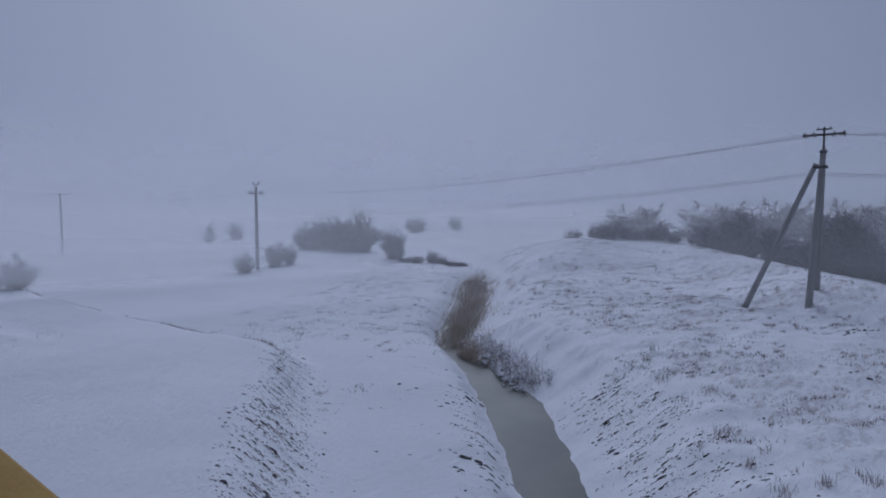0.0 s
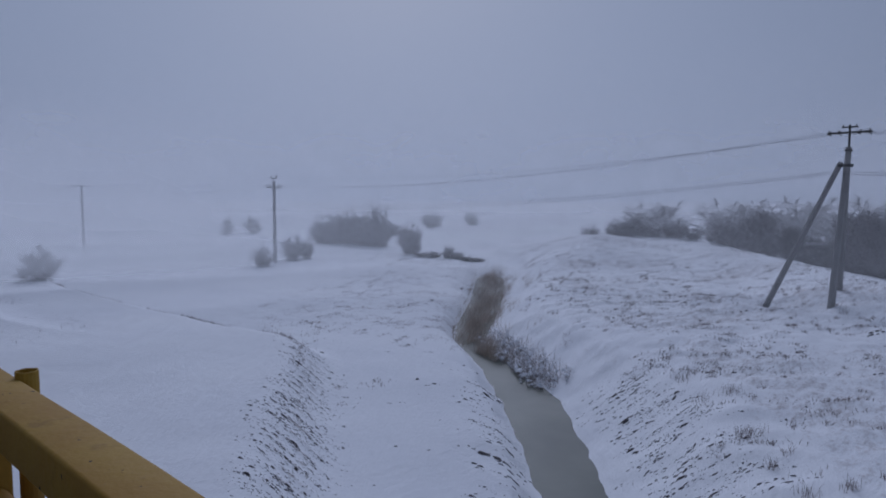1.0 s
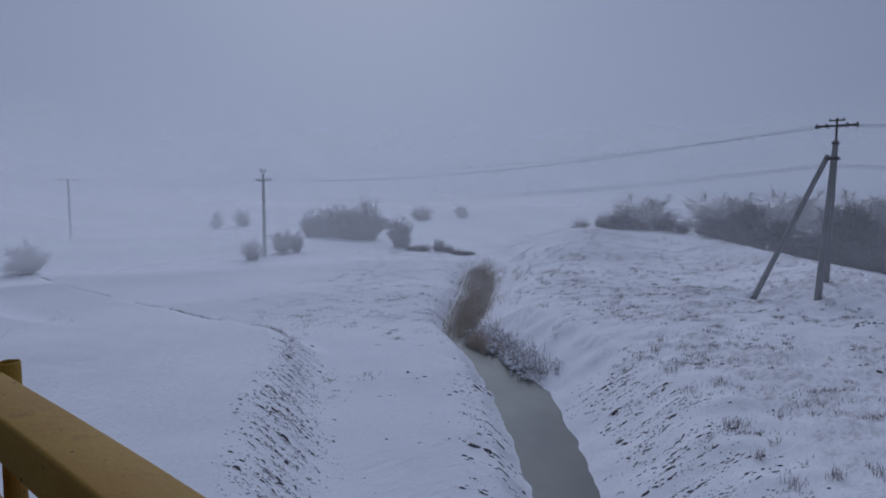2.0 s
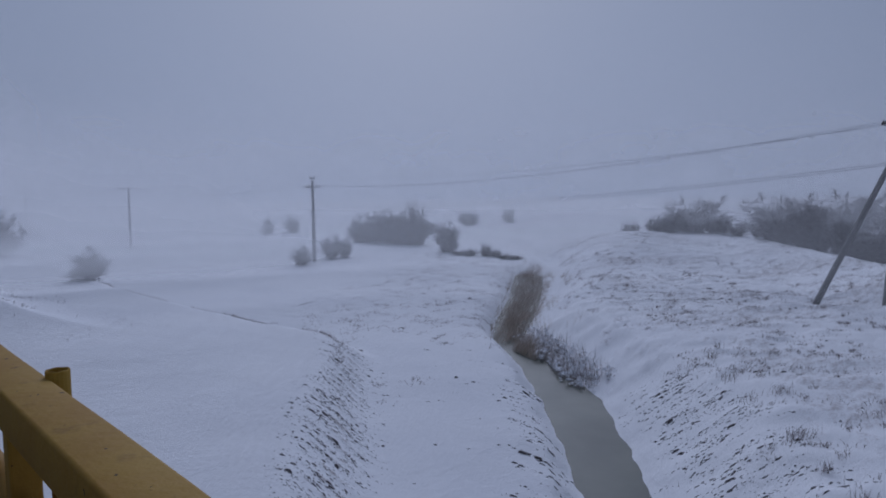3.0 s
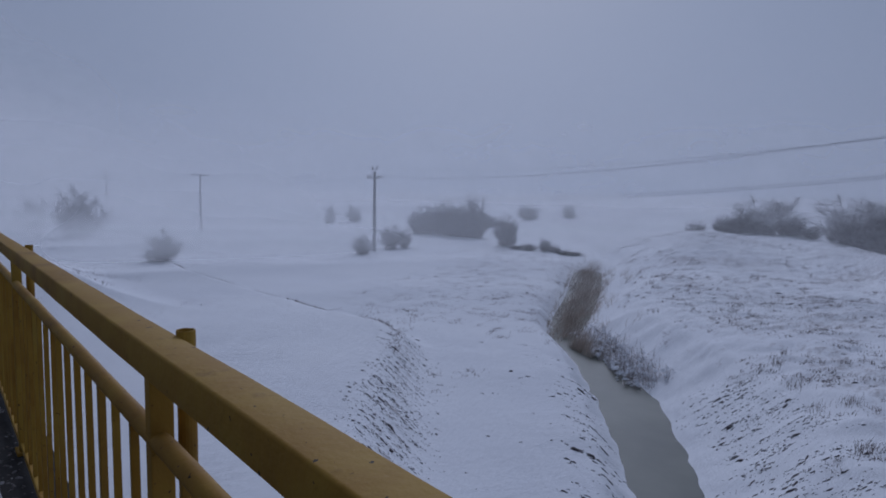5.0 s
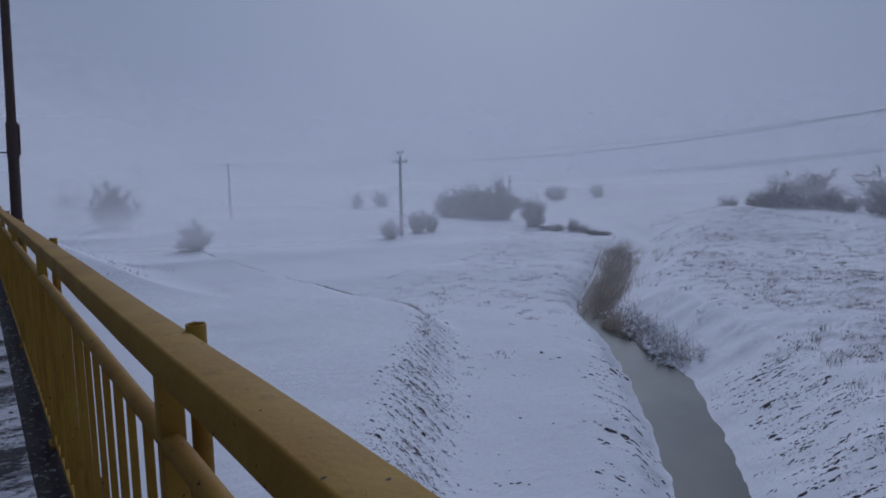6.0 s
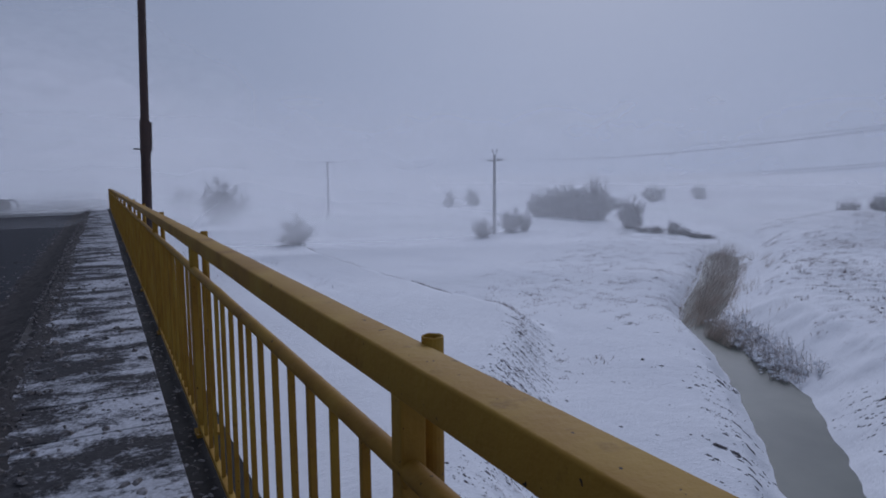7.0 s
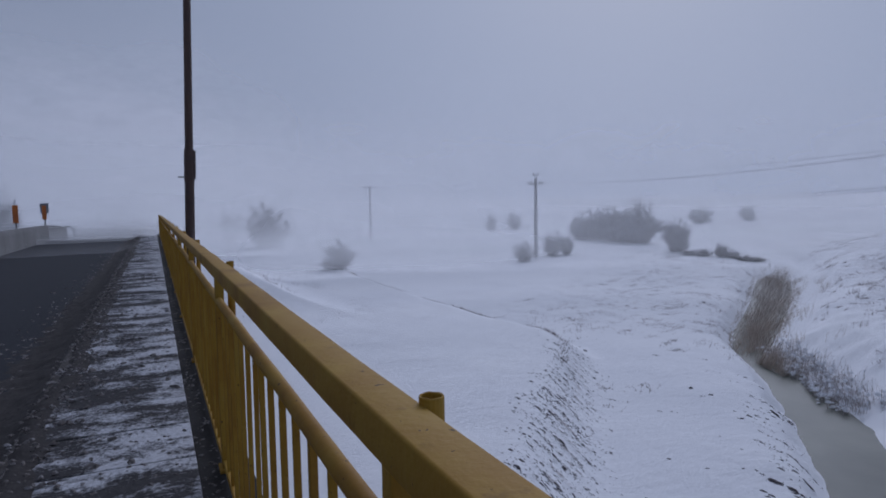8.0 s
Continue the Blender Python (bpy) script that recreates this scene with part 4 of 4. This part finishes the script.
# ---- clods of bare soil in rows down the banks ----
def lumps(name, spots, mat, label, category, seed, drape=False):
    """Squashed uneven lumps as one mesh; spots: x, y, z, length, width, height, turn."""
    r = random.Random(seed)
    vs, fs = [], []
    for x, y, z, l, w, h, a in spots:
        k = len(vs)
        ca, sa = math.cos(a), math.sin(a)
        for u, v, t in ((1, 0, 0), (0.3, 0.9, 0), (-0.8, 0.6, 0), (-0.9, -0.5, 0), (0.4, -0.9, 0), (0.45, 0.3, 0.9), (-0.45, 0.25, 1), (-0.1, -0.5, 0.8)):
            u, v = u * l * r.uniform(0.7, 1.3), v * w * r.uniform(0.7, 1.3)
            vs.append((x + u * ca - v * sa, y + u * sa + v * ca, z - 0.03 + (t * r.uniform(0.6, 1.2)) * h))
        fs += [(k + 5, k + 6, k + 7), (k, k + 1, k + 5), (k + 1, k + 2, k + 6, k + 5), (k + 2, k + 3, k + 6), (k + 3, k + 7, k + 6), (k + 3, k + 4, k + 7), (k + 4, k, k + 5, k + 7)]
    if drape:
        v = np.array(vs)
        z0 = np.repeat(np.array([q[2] for q in spots]), 8)
        v[:, 2] += ground_parts(v[:, 0], v[:, 1])[0] - z0 + 0.026
        vs = v.tolist()
    ob = mesh_ob(name, vs, fs, mat)
    return tagged(ob, label, category, kind="stuff")


def rows_of_clods(n, start, way, seed, reach=(6, 20), gap=0.15, size=0.026):
    r = random.Random(seed)
    out = []
    for _ in range(n):
        x, y = start(r)
        a = math.atan2(way[1], way[0]) + r.gauss(0, 0.07)
        k = r.randint(*reach)
        s = r.uniform(0.5, 1.35) * size
        for i in range(k):
            x += math.cos(a) * gap * r.uniform(0.5, 1.6)
            y += math.sin(a) * gap * r.uniform(0.5, 1.6)
            if r.random() < 0.25:
                continue
            q = s * math.exp(r.gauss(-0.15, 0.5))
            out.append((x + r.gauss(0, 0.03), y + r.gauss(0, 0.03), ground_z(x, y), q * r.uniform(1.0, 2.8), q * 0.8, q * 0.8, a + r.gauss(0, 0.25)))
    return out


def left_slope(r):
    y = r.triangular(6.0, 20.0, 11)
    return np.interp(y, RIDGE_Y, RIDGE_X) + r.triangular(-0.5, 2.3, 0.7), y


clods = rows_of_clods(760, left_slope, (0.42, -0.91), 41, (4, 15), 0.065, 0.0115)
bank_rows = random.Random(49)
for _ in range(135):
    cx, cy = along_creek(bank_rows, 10.0, 18.6, 1.3, 3.8)
    clods += rows_of_clods(bank_rows.randint(2, 5), lambda r: (cx + r.gauss(0, 0.25), cy + r.gauss(0, 0.25)), (0.72, -0.69), bank_rows.randint(0, 9999), (4, 14), 0.07, 0.0155)
clods += rows_of_clods(75, lambda r: along_creek(r, 11, 20, -2.9, -1.6), (0.45, -0.89), 43, (4, 13), 0.08, 0.018)
clods += rows_of_clods(30, lambda r: along_creek(r, 11, 19, -5.5, -2.0), (0.75, -0.6), 44, (1, 3))
clods += rows_of_clods(60, lambda r: along_creek(r, 14, 34, 5, 15), (0.9, -0.4), 45, (1, 4), 0.2, 0.04)
clods += rows_of_clods(4, lambda r: (31.3 + r.gauss(0, 0.5), 2.9 + r.gauss(0, 0.3)), (0.9, -0.45), 50, (4, 7), 0.22, 0.06)
clods += rows_of_clods(90, lambda r: along_creek(r, 20, 44, -12, -2), (0.6, -0.8), 53, (2, 6), 0.12, 0.02)
lumps("soil_clods", clods, SOIL, "rows of dark soil clods showing through snow", "soil", 46, True)
sl = []
rr = random.Random(47)
for a, b in zip(weed_x, weed_y):
    q = rr.uniform(0.05, 0.15)
    sl.append((a, b, max(ground_z(a, b), WATER_Z) + rr.uniform(0.0, 0.28), q, q * 0.8, q * 0.7, rr.uniform(0, 6)))
lumps("snow_pillows", sl, SNOWLUMP, "pads of snow caught on the frosted weeds", "snow", 48)

# a berm of slush ploughed against the kerb
bx, by = np.arange(-1.85, -0.80, 0.035), np.concatenate([np.arange(-23, -3, 0.4), np.arange(-3, 12, 0.05), np.arange(12, 36, 0.12)])
BX, BY = np.meshgrid(bx, by)
prof = np.interp(BX + 0.06 * wave(BX, BY, 2.1, 71), [-1.85, -1.6, -1.35, -1.12, -1.0, -0.85, -0.8], [-0.19, -0.165, -0.13, -0.05, 0.012, -0.002, -0.03])
rough_ = 0.018 * wave(BX, BY, 11.0, 72) + 0.022 * wave(BX, BY, 23.0, 73) + 0.012 * wave(BX, BY, 47.0, 74)
BZ = deck_z(BY) + prof + rough_ * np.interp(BX, [-1.85, -1.5, -1.0, -0.8], [0.5, 1.0, 0.8, 0.2])
ii = np.arange(BX.size).reshape(BX.shape)
quads = np.stack([ii[:-1, :-1].ravel(), ii[:-1, 1:].ravel(), ii[1:, 1:].ravel(), ii[1:, :-1].ravel()], 1)
berm = mesh_ob("slush_berm", np.stack([BX.ravel(), BY.ravel(), BZ.ravel()], 1).tolist(), quads.tolist(), BERM, smooth=True)
tagged(berm, "dirty brown slush heaped along the kerb", "slush", kind="stuff")

# slush on the walk and the kerb
rr = random.Random(51)
sp = []
for _ in range(2200):
    y = -2 + 26 * rr.random() ** 1.6
    x = -1.05 + abs(rr.gauss(0, 0.20)) - 0.12 * rr.random()
    q = rr.uniform(0.004, 0.020)
    sp.append((x, y, float(deck_z(y)) + (0.035 if x > -1.11 else -0.125), q * 1.5, q, q * 0.9, rr.uniform(0, 6)))
for _ in range(2600):
    y = -2 + 30 * rr.random() ** 1.5
    x = -1.18 - abs(rr.gauss(0, 0.30))
    q = rr.uniform(0.006, 0.028)
    sp.append((x, y, float(deck_z(y)) - 0.135, q * 1.8, q, q * 0.7, rr.uniform(0, 6)))
for _ in range(1500):
    y = -2.5 + 16 * rr.random() ** 1.5
    x = rr.uniform(-0.95, -0.13)
    q = rr.uniform(0.003, 0.012) if rr.random() < 0.93 else rr.uniform(0.015, 0.035)
    sp.append((x, y, float(deck_z(y)) + 0.028, q * 1.6, q, q * 0.8, rr.uniform(0, 6)))
for _ in range(700):
    y = -2.5 + 18 * rr.random() ** 1.5
    q = rr.uniform(0.003, 0.013)
    sp.append((rr.uniform(-0.105, 0.0), y, float(deck_z(y)) + 0.016, q * 1.8, q, q * 0.8, rr.uniform(0, 6)))
lumps("slush", sp, SLUSH, "dirty crumbled slush along the kerb and walk", "slush", 52)


# ---- sheets that stand in for the haze of blowing snow over the field ----
def curtain(reach, thick, low, high, top, seed, clear_to, span=(8.0, 58.0, 1.55, 0.34), arc=(-40, 115)):
    """A see-through sheet that stands in for hazy air, in a wavy arc, at about that distance out."""
    r = random.Random(seed)
    p1, p2 = r.uniform(0, 6), r.uniform(0, 6)
    vs, fs = [], []
    n = 60
    for i in range(n + 1):
        a = radians(arc[0] + (arc[1] - arc[0]) * i / n)
        d = reach * (1 + 0.05 * math.sin(3 * a + p1) + 0.03 * math.sin(7 * a + p2))
        for k in range(5):
            vs.append((d * math.sin(a), d * math.cos(a), -9 + (top + 9) * k / 4))
    for i in range(n):
        for k in range(4):
            q = i * 5 + k
            fs.append((q, q + 5, q + 6, q + 1))
    ob = mesh_ob("snow_haze_sheet", vs, fs, veil("snow_haze_sheet", thick, low, high, clear_to, span, 0.30 if 30 < reach < 100 and arc[1] > 10 else 0.0, (-4.15, -1.8) if reach < 60 and arc[1] > 10 else (-5.9, -2.6)), smooth=True)
    tagged(ob, "pale sheet standing in for the haze of blowing snow", "blowing snow", kind="stuff")


for k, (reach, thick, low, high, top) in enumerate(((27, 0.10, -4, 5, 6), (42, 0.25, -4, 8, 9), (62, 0.28, -4, 12, 13), (88, 0.36, -4, 16, 17), (113, 0.42, -4, 20, 21), (150, 0.6, -4, 26, 27), (260, 0.95, 0, 80, 81))):
    curtain(reach, thick, low, high, top, 61 + k, 1.5 if reach < 50 else -90.0, arc=(3.5 if reach < 30 else -40, 115))
# low haze sheets for the drift over the far end of the road
for reach, thick, top, seed in ((25, 0.30, 0.30, 77), (32, 0.50, 0.55, 79), (40, 0.80, 0.85, 78)):
    curtain(reach, thick, -0.75, top - 0.2, top, seed, -90.0, (-1.0, 1.6, 1.0, 0.0), (-40, 3.4))

# ---- paving slabs, one by one ----
slab_me = None
PITCH = 0.61
for i in range(-20, 58):
    y = i * PITCH + 0.325
    if slab_me is None:
        bm = bmesh.new()
        box(bm, (-0.4165, -PITCH / 2 + 0.006, -0.3), (0.4165, PITCH / 2 - 0.006, 0.0), 0.008)
        ob = part("slab", bm, SLAB, pavement)
        slab_me = ob.data
    else:
        ob = new("slab", slab_me)
        ob.parent = pavement
    rr = random.Random(i)
    ob.location = (-0.5285, y, float(deck_z(y)) + rr.uniform(-0.004, 0.004))
    ob.rotation_euler = (math.atan(-0.0112) + rr.uniform(-0.004, 0.004), 0, 0)
